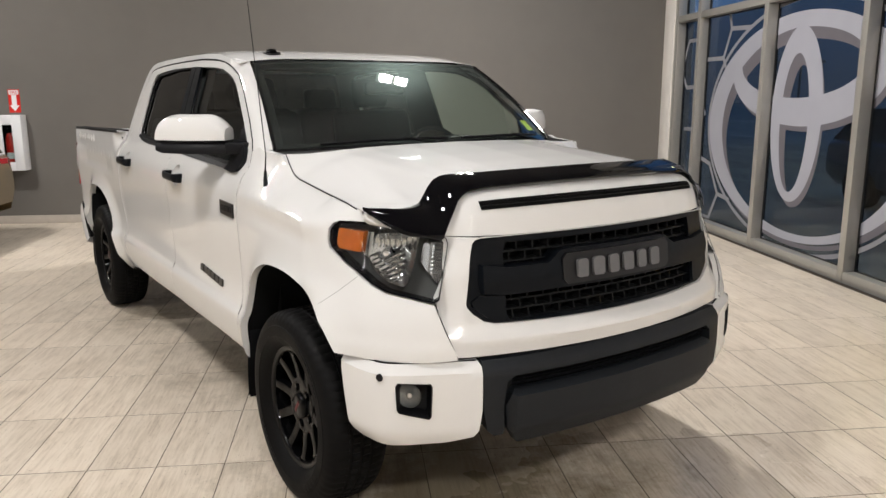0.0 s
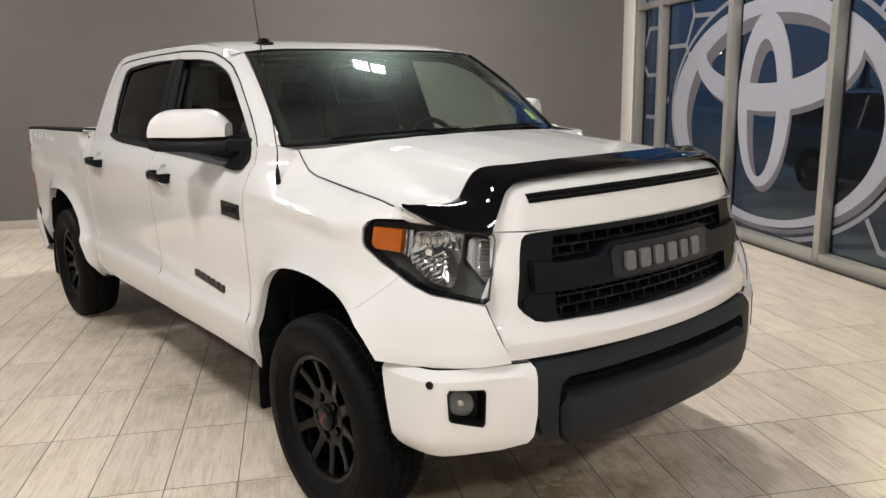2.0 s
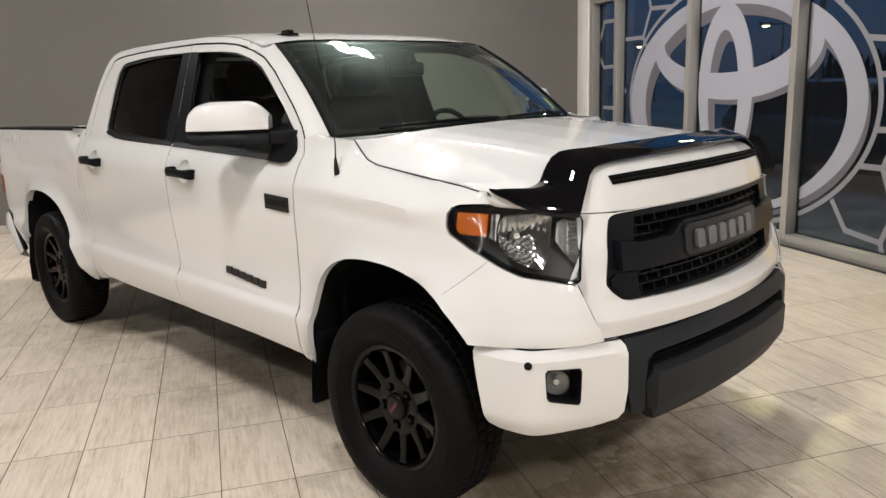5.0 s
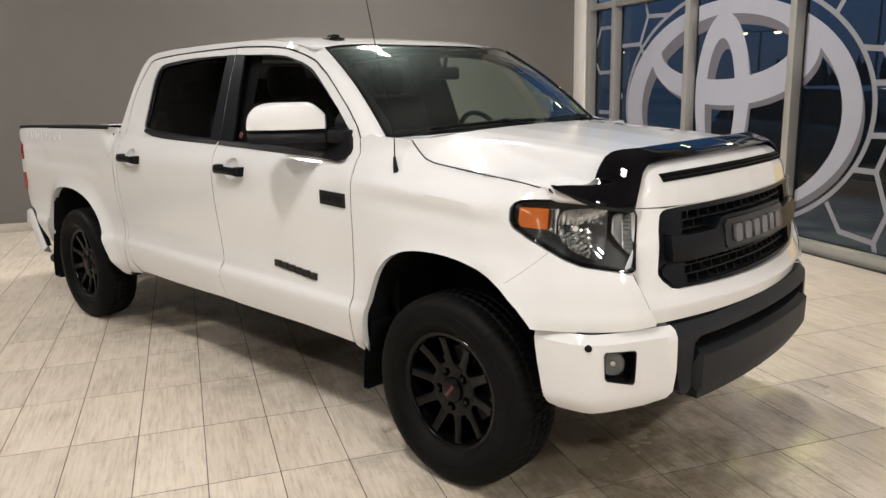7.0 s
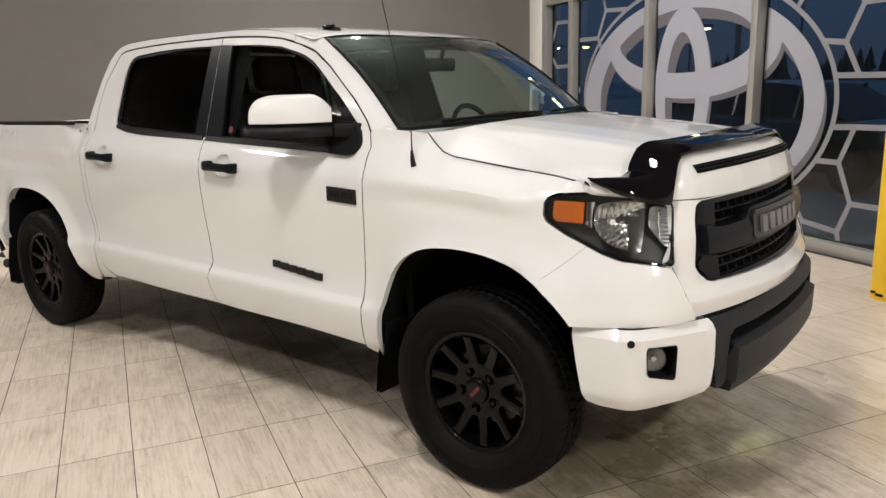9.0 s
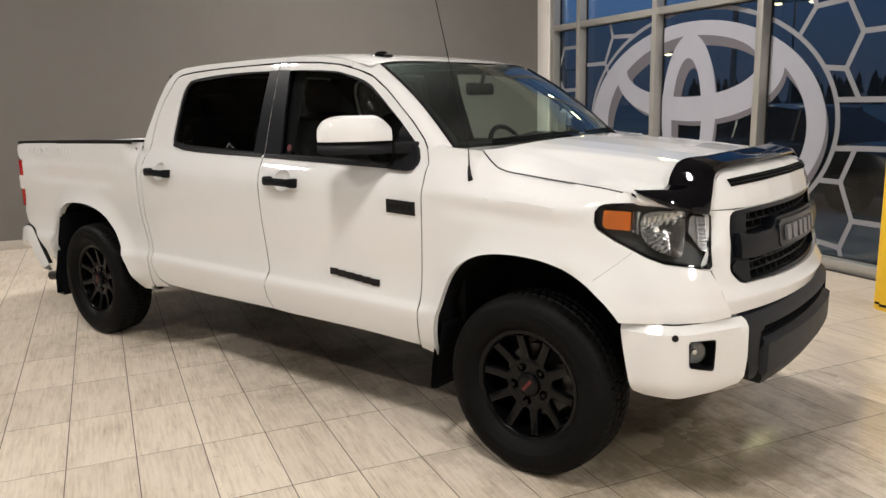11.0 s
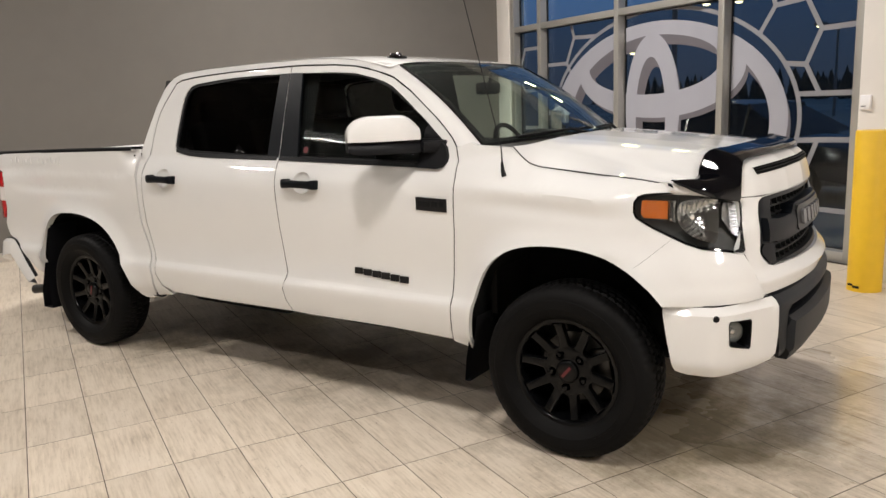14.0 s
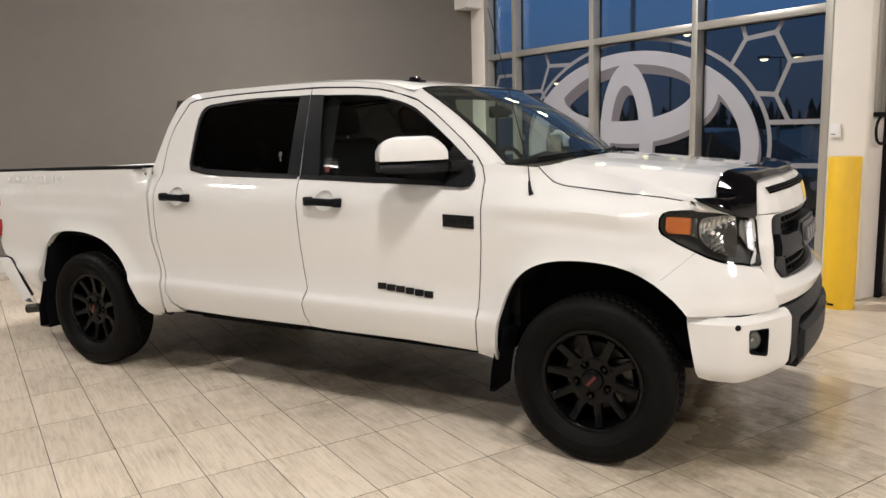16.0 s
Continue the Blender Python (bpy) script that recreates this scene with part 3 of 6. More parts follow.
part("cord", tube(spline([(0, 0.09, 0.30), (0, 0.085, 0.12), (0, 0.06, 0.0), (0, -0.07, -0.01), (0, -0.135, -0.09), (0, -0.12, -0.20), (0, -0.04, -0.24), (0, 0.04, -0.19), (0, 0.07, -0.05)], 8), 0.012), PLASTIC, cab_)

# fire extinguisher cabinet and sign on the grey wall
fec = thing("extinguisher_cabinet", "white wall cabinet with a red fire extinguisher behind a narrow pane", "fire cabinet", ROOM @ pose(-7.098, -4.94, 0.71))
part("case", join(box(0, 0.17, -0.22, 0.20, 0.0, 0.03, 0.004), box(0, 0.17, -0.22, 0.20, 0.67, 0.70, 0.004), box(0, 0.17, -0.22, -0.19, 0.03, 0.67, 0.004), box(0, 0.17, 0.17, 0.20, 0.03, 0.67, 0.004), box(0, 0.02, -0.19, 0.17, 0.03, 0.67)), WHITEBOX, fec)
part("door", join(box(0.17, 0.185, -0.22, -0.03, 0.0, 0.70, 0.003), box(0.17, 0.185, 0.085, 0.20, 0.0, 0.70, 0.003), box(0.17, 0.185, -0.03, 0.085, 0.58, 0.70, 0.003), box(0.17, 0.185, -0.03, 0.085, 0.0, 0.11, 0.003)), WHITEBOX, fec)
part("pane", box(0.172, 0.176, -0.03, 0.085, 0.11, 0.58), STOREGLASS, fec)
part("liner", box(0.021, 0.03, -0.18, 0.16, 0.04, 0.66), PLASTIC, fec)
ext = thing("fire_extinguisher", "red fire extinguisher with white label", "extinguisher", ROOM @ pose(-7.0, -4.91, 0.74))
part("cylinder", lathe([(0, 0), (0.06, 0), (0.065, 0.02), (0.065, 0.38), (0.045, 0.43), (0.02, 0.45), (0, 0.45)], 24, "z"), REDPAINT, ext)
part("valve", join(box(-0.015, 0.05, -0.012, 0.012, 0.45, 0.50, 0.004), box(-0.02, 0.09, -0.01, 0.01, 0.50, 0.515, 0.003)), PLASTIC, ext)
part("label", lathe([(0.0655, 0.12), (0.0655, 0.2)], 24, "z"), SIGNWHITE, ext)
sgn = thing("fire_sign", "red sign with white arrow and the word FIRE", "sign", ROOM @ pose(-7.099, -4.86, 1.44))
part("plate", box(0, 0.003, -0.07, 0.07, 0.0, 0.29), REDPAINT, sgn)
part("arrow", ([(0.0045, -0.03, 0.22), (0.0045, 0.03, 0.22), (0.0045, 0.03, 0.09), (0.0045, 0.06, 0.09), (0.0045, 0.0, 0.015), (0.0045, -0.06, 0.09), (0.0045, -0.03, 0.09),
                (0.0045, -0.06, 0.28), (0.0045, 0.06, 0.28), (0.0045, 0.06, 0.225), (0.0045, -0.06, 0.225)], [[0, 6, 2, 1], [3, 5, 4], [7, 10, 9, 8]]), SIGNWHITE, sgn)
txt = bpy.data.curves.new("word", "FONT")
txt.body, txt.size, txt.align_x, txt.extrude = "FIRE", 0.05, "CENTER", 0.0005
txt.materials.append(REDPAINT)
wd = new("word", txt)
wd.parent = sgn
wd.matrix_local = Matrix.Translation((0.0055, 0.0, 0.235)) @ Matrix(((0, 0, 1, 0), (1, 0, 0, 0), (0, 1, 0, 0), (0, 0, 0, 1)))

# ceiling lights
for k, (x, y, sx, sy, w) in enumerate(LAMPS):
    cl = thing("ceiling_light", "square white high-bay ceiling light", "ceiling light", ROOM @ pose(x, y, CEIL), "high-bay ceiling lights")
    part("housing", join(box(-sx / 2 - 0.03, sx / 2 + 0.03, -sy / 2 - 0.03, sy / 2 + 0.03, -0.25, -0.17, 0.01), tube([(0, 0, -0.17), (0, 0, 0)], 0.012)), WHITEBOX, cl)
    part("diffuser", box(-sx / 2, sx / 2, -sy / 2, sy / 2, -0.262, -0.251), LAMPGLOW, cl)
    area_lamp("high_bay_lamp", ROOM @ pose(x, y, CEIL - 0.27), sx, sy, w, WARM)


def strip_light(x, y, z, turn, length):
    sl = thing("strip_light", "long fluorescent strip light hanging on wires", "strip light", ROOM @ pose(x, y, z, 0, 0, turn), "strip lights")
    h = length / 2
    part("housing", box(-h, h, -0.06, 0.06, 0.0, 0.07, 0.006), WHITEBOX, sl)
    part("tube", tube([(-h + 0.03, 0, -0.02), (h - 0.03, 0, -0.02)], 0.016, 10), TUBEGLOW, sl)
    for k in (-0.8, 0.8):
        part("wire", tube([(k * h, 0, 0.07), (k * h, 0, CEIL - z)], 0.003, 5), POLE, sl)


for x, y, z, t, ln in ((-2.88, -7.05, 4.12, 16, 0.95), (-6.0, -10.5, 3.6, 20, 2.4), (0.2, -10.0, 3.6, 0, 2.4), (3.8, -10.0, 3.6, 0, 2.4), (6.8, -8.0, 3.6, 40, 2.4)):
    strip_light(x, y, z, t, ln)

# ---- outside the window ----
solid("ground_outside", box(-120, 90, 4.1, 260, -0.3, -0.06), SNOW, "dark asphalt lot with trodden snow", kind="structure")
rng_ = random.Random(11)
bm = bmesh.new()
for k in range(420):
    x, y = rng_.uniform(-110, 60), rng_.uniform(90, 125)
    hgt = rng_.uniform(2.6, 4.8)
    for z0, z1, w in ((0.0, 0.5, 0.26), (0.3, 0.8, 0.19), (0.6, 1.0, 0.12)):
        bmesh.ops.create_cone(bm, segments=7, radius1=w * hgt * rng_.uniform(0.8, 1.2), radius2=0.02, depth=(z1 - z0) * hgt, matrix=Matrix.Translation((x, y, (z0 + z1) / 2 * hgt)), cap_ends=False)
woods = part("far_woods", bm, TREES, None)
woods.matrix_world = ROOM
tagged(woods, "dark spruce woods far beyond the lot", "woods", kind="stuff")


def lamp_post(x, y, h, glow, turn=0, r=0.22):
    lp = thing("street_lamp", "tall lot lamp post with two glowing heads", "street lamp", ROOM @ pose(x, y, -0.06, 0, 0, turn), "lamp posts in the lot")
    part("pole", tube([(0, 0, 0), (0, 0, h)], 0.09, 10, 0.06), POLE, lp)
    part("arm", tube([(-0.75, 0, h), (0.75, 0, h)], 0.04, 8), POLE, lp)
    for s in (-1, 1):
        hd = part("head", box(s * 0.9 - 0.35, s * 0.9 + 0.35, -0.2, 0.2, h - 0.05, h + 0.14, 0.03), POLE, lp)
        part("glow", lathe([(0.0, h - 0.055 - 0.5 * r), (0.5 * r, h - 0.055 - 0.45 * r), (0.9 * r, h - 0.055 - 0.26 * r), (r, h - 0.055)], 16, "z"), glow, hd).location = (s * 0.9, 0, 0)
    return lp


def car(name, label, paint, m, L=4.6, W=1.84, H=1.62, van=0.0):
    """A closed car: shaped body, glasshouse, lamps and four wheels, nose towards +x."""
    c = thing(name, label, "car", m)
    secs = [(-0.500, 0.45, 0.86, 0.80), (-0.488, 0.36, 0.98, 0.90), (-0.44, 0.30, 1.02, 0.96), (-0.25, 0.24, 1.02, 1.0), (0.0, 0.24, 1.00, 1.0), (0.20, 0.24, 0.99, 1.0), (0.34, 0.26, 0.94, 0.97), (0.44, 0.28, 0.86, 0.92), (0.485, 0.34, 0.76, 0.82), (0.50, 0.44, 0.66, 0.72)]
    rows = []
    for t, z0, z1, w in secs:
        hw = W / 2 * w
        rows.append([(t * L, -hw * 0.86, z0), (t * L, -hw * 0.98, z0 + 0.12), (t * L, -hw, (z0 + z1) / 2), (t * L, -hw * 0.97, z1 - 0.06), (t * L, -hw * 0.88, z1), (t * L, 0, z1 + 0.02),
                     (t * L, hw * 0.88, z1), (t * L, hw * 0.97, z1 - 0.06), (t * L, hw, (z0 + z1) / 2), (t * L, hw * 0.98, z0 + 0.12), (t * L, hw * 0.86, z0)])
    n = len(rows[0])
    part("body", join(loft(rows), (rows[0], [list(range(n))]), (rows[-1], [list(range(n))])), paint, c, sharp=40)
    top = [(-0.475, 1.0), (-0.40, H - 0.05), (-0.30, H), (0.0, H), (0.09, H - 0.05), (0.27, 0.99)]
    gr = [[(t * L, -W / 2 * (0.86 if z < 1.2 else 0.70), z), (t * L, 0, z + (0.03 if z > 1.2 else 0)), (t * L, W / 2 * (0.86 if z < 1.2 else 0.70), z)] for t, z in top]
    part("roof", loft(gr[1:5]), paint, c)
    part("rear_window", loft(gr[0:2]), PRIVACY, c)
    part("windshield", loft(gr[4:6]), PRIVACY, c)
    for s in (-1, 1):
        k = 2 if s > 0 else 0
        part("side_window", ([g[k] for g in gr], [[0, 1, 2, 3, 4, 5]]), PRIVACY, c)
        for t in (-0.40, -0.14, 0.10):
            part("pillar", tube([(t * L, s * W / 2 * (0.86 if t > -0.3 else 0.865), 0.99), ((t - 0.02 * s * 0) * L, s * W / 2 * 0.71, H - 0.04)], 0.035, 6), paint, c)
        part("taillight", box(-0.497 * L, -0.455 * L, s * W / 2 * 0.70 - 0.10, s * W / 2 * 0.70 + 0.16, 0.74, 0.96, 0.03), REDLENS, c)
        part("headlight", box(0.455 * L, 0.488 * L, s * W / 2 * 0.66 - 0.17, s * W / 2 * 0.66 + 0.12, 0.60, 0.74, 0.03), CLEARLENS, c)
        for t in (-0.30, 0.31):
            w = new("wheel")
            w.parent = c
            w.matrix_local = pose(t * L, s * (W / 2 - 0.10), 0.34, 0, 0, 0 if s > 0 else 180)
            part("tyre", lathe([(0.21, 0.09), (0.25, 0.115), (0.31, 0.115), (0.335, 0.09), (0.34, 0.0), (0.335, -0.09), (0.31, -0.11), (0.21, -0.09)], 36), RUBBER, w)
            part("rim", join(lathe([(0.0, 0.07), (0.05, 0.075), (0.07, 0.055), (0.16, 0.06), (0.20, 0.095), (0.215, 0.09)], 30)), STEEL, w)
    return c


for x, y, h, t in ((-34, 30, 4.2, 50), (-30, 34.4, 6.8, 40), (-25, 38, 5.1, 30), (-39, 25, 3.4, 50)):
    lamp_post(x, y, h, STREETGLOW, t)
lamp_post(-12.8, 13.2, 8.6, STREETHOT, 45, 0.36)
car("tan_car", "tan metallic car parked beside the grey wall", TANPAINT, ROOM @ pose(-5.35, -6.84, 0, 0, 0, -92))
car("parked_car", "dark car parked on the snowy lot", DARKCAR, ROOM @ pose(-5.9, 8.0, -0.06, 0, 0, 2), 4.9, 1.9, 1.50)
car("parked_car", "tall dark car parked further across the lot", DARKCAR, ROOM @ pose(-0.6, 8.4, -0.06, 0, 0, 4), 4.9, 1.9, 1.72)

# ---- the pickup truck (x forward from the front axle, y to its left, z up) ----
TRUCK = pose(0, 0.04, 0)
truck = thing("pickup_truck", "white crew-cab pickup truck with black wheels and black hood deflector", "pickup truck", TRUCK)

# half-width of the side by height
SIDE = curve_table([(0.40, 0.93), (0.455, 0.952), (0.50, 0.972), (0.56, 0.986), (0.62, 0.996), (0.650, 0.9975), (0.660, 0.9955), (0.688, 0.9795), (0.696, 0.9765), (0.76, 0.969), (0.82, 0.968), (0.95, 0.977), (1.08, 0.985),
                    (1.18, 0.986), (1.222, 0.983), (1.25, 0.9755), (1.28, 0.9625), (1.31, 0.945), (1.34, 0.9225), (1.36, 0.906), (1.45, 0.876), (1.60, 0.829), (1.75, 0.780), (1.83, 0.752), (1.87, 0.735), (1.92, 0.70)])
ARCH_F = [(-0.492, 0.44), (-0.490, 0.50), (-0.481, 0.60), (-0.462, 0.70), (-0.429, 0.803), (-0.385, 0.873), (-0.325, 0.928), (-0.25, 0.965), (-0.160, 0.987), (-0.036, 0.993), (0.08, 0.985),
          (0.181, 0.967), (0.311, 0.908), (0.395, 0.838), (0.437, 0.774)]
ARCH_R = [(-4.225, 0.60), (-4.192, 0.735), (-4.165, 0.79), (-4.12, 0.855), (-4.057, 0.913), (-3.984, 0.949), (-3.90, 0.962), (-3.808, 0.967), (-3.70, 0.966), (-3.60, 0.957), (-3.465, 0.920), (-3.376, 0.868), (-3.272, 0.745), (-3.195, 0.621),
          (-3.162, 0.504), (-3.132, 0.430)]


def evened(pts):
    """A curve with its small kinks ironed out, ends kept."""
    P = np.array(spline(pts, 8))
    for _ in range(60):
        P[1:-1] = (P[:-2] + 2 * P[1:-1] + P[2:]) / 4
    return [tuple(map(float, q)) for q in P[::4]] + ([tuple(map(float, P[-1]))] if (len(P) - 1) % 4 else [])


ARCH_F, ARCH_R = evened(ARCH_F), evened(ARCH_R)
ARCHES = [np.array(spline(a, 12)) for a in (ARCH_F, ARCH_R)]


def flare(x, z):
    """How far the wheel-arch lips swell the side."""
    f = 0.0
    for A in ARCHES:
        d = float(np.min(np.hypot(A[:, 0] - x, A[:, 1] - z)))
        f = max(f, 0.034 * max(0.0, 1 - d / 0.13) ** 2 * (1 if z > 0.5 else max(0, (z - 0.40) / 0.1)))
    return f


SEAM_Z = [(-0.60, 1.43), (-0.315, 1.415), (-0.275, 1.375), (-0.235, 1.342), (-0.18, 1.326), (0.0, 1.308), (0.128, 1.296), (0.30, 1.281), (0.445, 1.267), (0.6, 1.25)]
SEAM_H = [(-0.60, 0.82), (-0.315, 0.838), (-0.235, 0.840), (0.128, 0.845), (0.30, 0.858), (0.445, 0.872), (0.6, 0.86)]


CREASE = [(-0.6, 1.236), (-0.29, 1.231), (0.0, 1.218), (0.27, 1.192), (0.40, 1.172), (0.6, 1.15)]


def side_h(x, z, bed=False):
    h = lerp_table(SIDE, z)
    if x > -0.58:                                    # fender: a crease, hollow below it, shoulder above
        k = min(1.0, max(0.0, (x + 0.58) / 0.25))
        zs, hs, zc = lerp_table(SEAM_Z, x), lerp_table(SEAM_H, x), lerp_table(CREASE, x)
        w = 0.005
        rise = w * math.log1p(math.exp(min(30.0, (z - zc) / w)))
        slope = (0.987 - hs) / max(0.04, zs - zc)
        hf = 0.987 - slope * rise - 0.010 * math.exp(-((z - zc + 0.075) / 0.035) ** 2) - max(0.0, 0.987 - lerp_table(SIDE, z)) * min(1.0, max(0.0, zc - z) / 0.25)
        h = h * (1 - k) + hf * k
    if bed:                                          # the bed's plain upright side, a long shallow dish along it
        if z > 1.235:
            h = 0.975 - 0.05 * max(0.0, z - 1.36) - 0.10 * max(0.0, (z - 1.235)) * 0.4
        t = float(np.interp(z, [1.085, 1.13, 1.20, 1.245], [0, 1, 0.7, 0])) * min(1, max(0, (-3.2 - x) / 0.25)) * min(1, max(0, (x + 4.55) / 0.3))
        h -= 0.013 * t
        if x > -3.20 and z > 1.20:                   # the front end leans in towards the cab
            k = min(1.0, (x + 3.20) / 0.14)
            h += (lerp_table(SIDE, z) + 0.012 - h) * k * k * min(1.0, (z - 1.20) / 0.06)
        if x < -4.60:
            h -= 0.30 * (x + 4.60) ** 2
    return h + flare(x, z)


# plan of the front corner: from the fender round to the grille surround, low and high
KN_S = [0.15, 0.30, 0.425, 0.57, 0.735, 0.875, 0.96]
LOW = [(0.15, 0.985), (0.30, 0.987), (0.423, 0.973), (0.565, 0.925), (0.697, 0.818), (0.766, 0.694), (0.790, 0.612)]
HIGH = [(0.15, 0.982), (0.285, 0.952), (0.40, 0.895), (0.51, 0.825), (0.625, 0.725), (0.680, 0.645), (0.70, 0.57)]


def corner(s, z, depth=0.0):
    """A point of the front corner's skin: s runs forward along the side and round to the front."""
    if s <= 0.15:
        x, h = s, side_h(s, z)
        nx, nh = 0.0, 1.0
    else:
        k = min(1.15, max(-0.05, (z - 0.83) / 0.36))
        def plan(q):
            a = [np.interp(q, FINE_S, c) for c in (LOWX, LOWH, HIGHX, HIGHH)]
            return a[0] + (a[2] - a[0]) * k, a[1] + (a[3] - a[1]) * k
        x, h = plan(s)
        x2, h2 = plan(s + 0.01)
        x1, h1 = plan(s - 0.01)
        tx, th_ = x2 - x1, h2 - h1
        ln = math.hypot(tx, th_)
        nx, nh = -th_ / ln, tx / ln
        w = min(1.0, (s - 0.15) / 0.2)
        add = (side_h(0.15, z) - lerp_table([(0.80, 0.985), (1.15, 0.982)], z)) * (1 - w)
        h += add
        if z > 1.2:
            zs, hs = lerp_table(SEAM_Z, x), lerp_table(SEAM_H, x)
            t = max(0.0, (z - 1.2) / (zs - 1.2))
            h = h + (hs - h) * min(1, t * t) * w
        fl = flare(s, z) * w
        x, h = x + nx * fl, h + nh * fl
        belly = 0.018 * math.exp(-((z - 0.90) / 0.09) ** 2) * w        # the swell under the headlight
        belly += 0.010 * min(1.0, max(0.0, (0.85 - z) / 0.07)) * min(1.0, max(0.0, (s - 0.42) / 0.12))   # foot that meets the bumper
        x, h = x + nx * belly, h + nh * belly
    return Vector((x - nx * depth, h - nh * depth, z))


_f = spline([(a, *b, *c) for a, b, c in zip(KN_S, LOW, HIGH)], 10)
FINE_S, LOWX, LOWH, HIGHX, HIGHH = ([float(p[i]) for p in _f] for i in range(5))


def flip(s):
    """Puts a shape that was made on the +y side on side s."""
    return Matrix.Diagonal((1, s, 1, 1))


def side_surf(x, z, depth=0.0):
    return Vector((x, side_h(x, z) - depth, z))


def bed_surf(x, z, depth=0.0):
    return Vector((x, side_h(x, z, True) - depth, z))


G = 0.003
DOOR_F = [(-0.612 - G, 0.475), (-0.590 - G, 0.80), (-0.570 - G, 1.035), (-0.566 - G, 1.273), (-0.577 - G, 1.35), (-0.602 - G, 1.417), (-0.634 - G, 1.46), (-0.723 - G, 1.542), (-0.841 - G, 1.632), (-0.933, 1.699 - G), (-1.04, 1.764 - G), (-1.16, 1.804 - G), (-1.308, 1.837 - G),
          (-1.46, 1.852 - G), (-1.696, 1.862 - G), (-1.788 + G, 1.863 - G), (-1.783 + G, 1.60), (-1.775 + G, 1.36), (-1.755 + G, 1.25), (-1.742 + G, 0.95), (-1.730 + G, 0.80), (-1.712 + G, 0.716), (-1.742 + G, 0.625), (-1.735 + G, 0.56), (-1.70 + G, 0.49), (-1.55, 0.485), (-1.0, 0.488), (-0.75, 0.48)]
WIN_F = [(-0.648, 1.333), (-0.638, 1.36), (-0.643, 1.39), (-0.693, 1.456), (-0.798, 1.544), (-0.919, 1.635), (-0.985, 1.684), (-1.044, 1.724), (-1.10, 1.749), (-1.164, 1.769), (-1.298, 1.800), (-1.448, 1.813), (-1.60, 1.819), (-1.768, 1.822), (-1.762, 1.363)]
DOOR_R = [(-1.70 - G, 0.49), (-1.735 - G, 0.56), (-1.742 - G, 0.625), (-1.712 - G, 0.716), (-1.730 - G, 0.80), (-1.742 - G, 0.95), (-1.755 - G, 1.25), (-1.775 - G, 1.36), (-1.783 - G, 1.60), (-1.788 - G, 1.863 - G), (-2.105, 1.860 - G), (-2.30, 1.856 - G), (-2.462, 1.850 - G),
          (-2.646, 1.840 - G), (-2.74, 1.829 - G), (-2.79, 1.812), (-2.832, 1.752), (-2.868, 1.70), (-2.900, 1.647), (-2.922, 1.575), (-2.933, 1.508), (-2.938, 1.407), (-2.950, 1.30), (-2.950, 1.22), (-2.957, 1.096), (-2.955, 0.939), (-2.93, 0.80), (-2.905, 0.722), (-2.891, 0.647), (-2.90, 0.60), (-2.86, 0.53), (-2.76, 0.49), (-2.3, 0.484)]
WIN_R = [(-1.800, 1.363), (-1.806, 1.823), (-2.0, 1.826), (-2.225, 1.824), (-2.38, 1.818), (-2.50, 1.809), (-2.60, 1.800), (-2.645, 1.787), (-2.677, 1.757), (-2.697, 1.71), (-2.706, 1.64), (-2.712, 1.50), (-2.712, 1.43), (-2.700, 1.406), (-2.66, 1.395), (-2.56, 1.380), (-2.40, 1.373), (-2.1, 1.367)]
BED = [(-2.985, 0.435), (-2.968, 0.515), (-2.955, 0.60), (-2.953, 0.66), (-2.962, 0.735), (-3.00, 0.85), (-3.022, 0.935), (-3.022, 1.02), (-3.018, 1.20), (-3.022, 1.278), (-3.040, 1.345), (-3.050, 1.405), (-3.4, 1.399), (-4.0, 1.388), (-4.70, 1.372), (-4.765, 1.358), (-4.785, 1.32), (-4.772, 1.275), (-4.735, 1.252)]
BED += [(-4.690, 1.238), (-4.672, 1.19), (-4.678, 1.07), (-4.700, 0.95), (-4.74, 0.875), (-4.762, 0.84), (-4.755, 0.79), (-4.72, 0.745), (-4.62, 0.715), (-4.54, 0.66), (-4.40, 0.52), (-4.30, 0.46)] + ARCH_R + [(-3.10, 0.412), (-3.03, 0.415)]
CABCORNER = [(-2.955, 0.445), (-2.948, 0.515), (-2.938, 0.60), (-2.936, 0.66), (-2.945, 0.735), (-2.982, 0.85), (-3.004, 0.935), (-3.004, 1.02), (-3.0, 1.20), (-3.004, 1.278), (-3.024, 1.345), (-3.040, 1.405), (-3.012, 1.507), (-2.985, 1.59), (-2.958, 1.673), (-2.908, 1.774), (-2.875, 1.815), (-2.833, 1.846), (-2.785, 1.864), (-2.73, 1.876), (-2.509, 1.889), (-2.067, 1.897), (-1.66, 1.896), (-1.46, 1.886), (-1.30, 1.868), (-1.22, 1.852), (-1.20, 1.822),
             (-1.308, 1.842), (-1.46, 1.858), (-1.696, 1.869), (-1.788, 1.870), (-2.105, 1.866), (-2.30, 1.862), (-2.462, 1.856), (-2.646, 1.846), (-2.745, 1.836), (-2.798, 1.816), (-2.840, 1.755), (-2.876, 1.703), (-2.908, 1.649), (-2.930, 1.576), (-2.941, 1.509), (-2.946, 1.408), (-2.958, 1.30), (-2.958, 1.22), (-2.965, 1.096), (-2.963, 0.939), (-2.938, 0.80), (-2.913, 0.722), (-2.899, 0.647), (-2.908, 0.60), (-2.87, 0.525), (-2.78, 0.470)]
FEND_TOP = [(-0.318, 1.412), (-0.278, 1.372), (-0.238, 1.339), (-0.18, 1.323), (0.0, 1.305), (0.128, 1.293), (0.30, 1.278), (0.43, 1.264)]
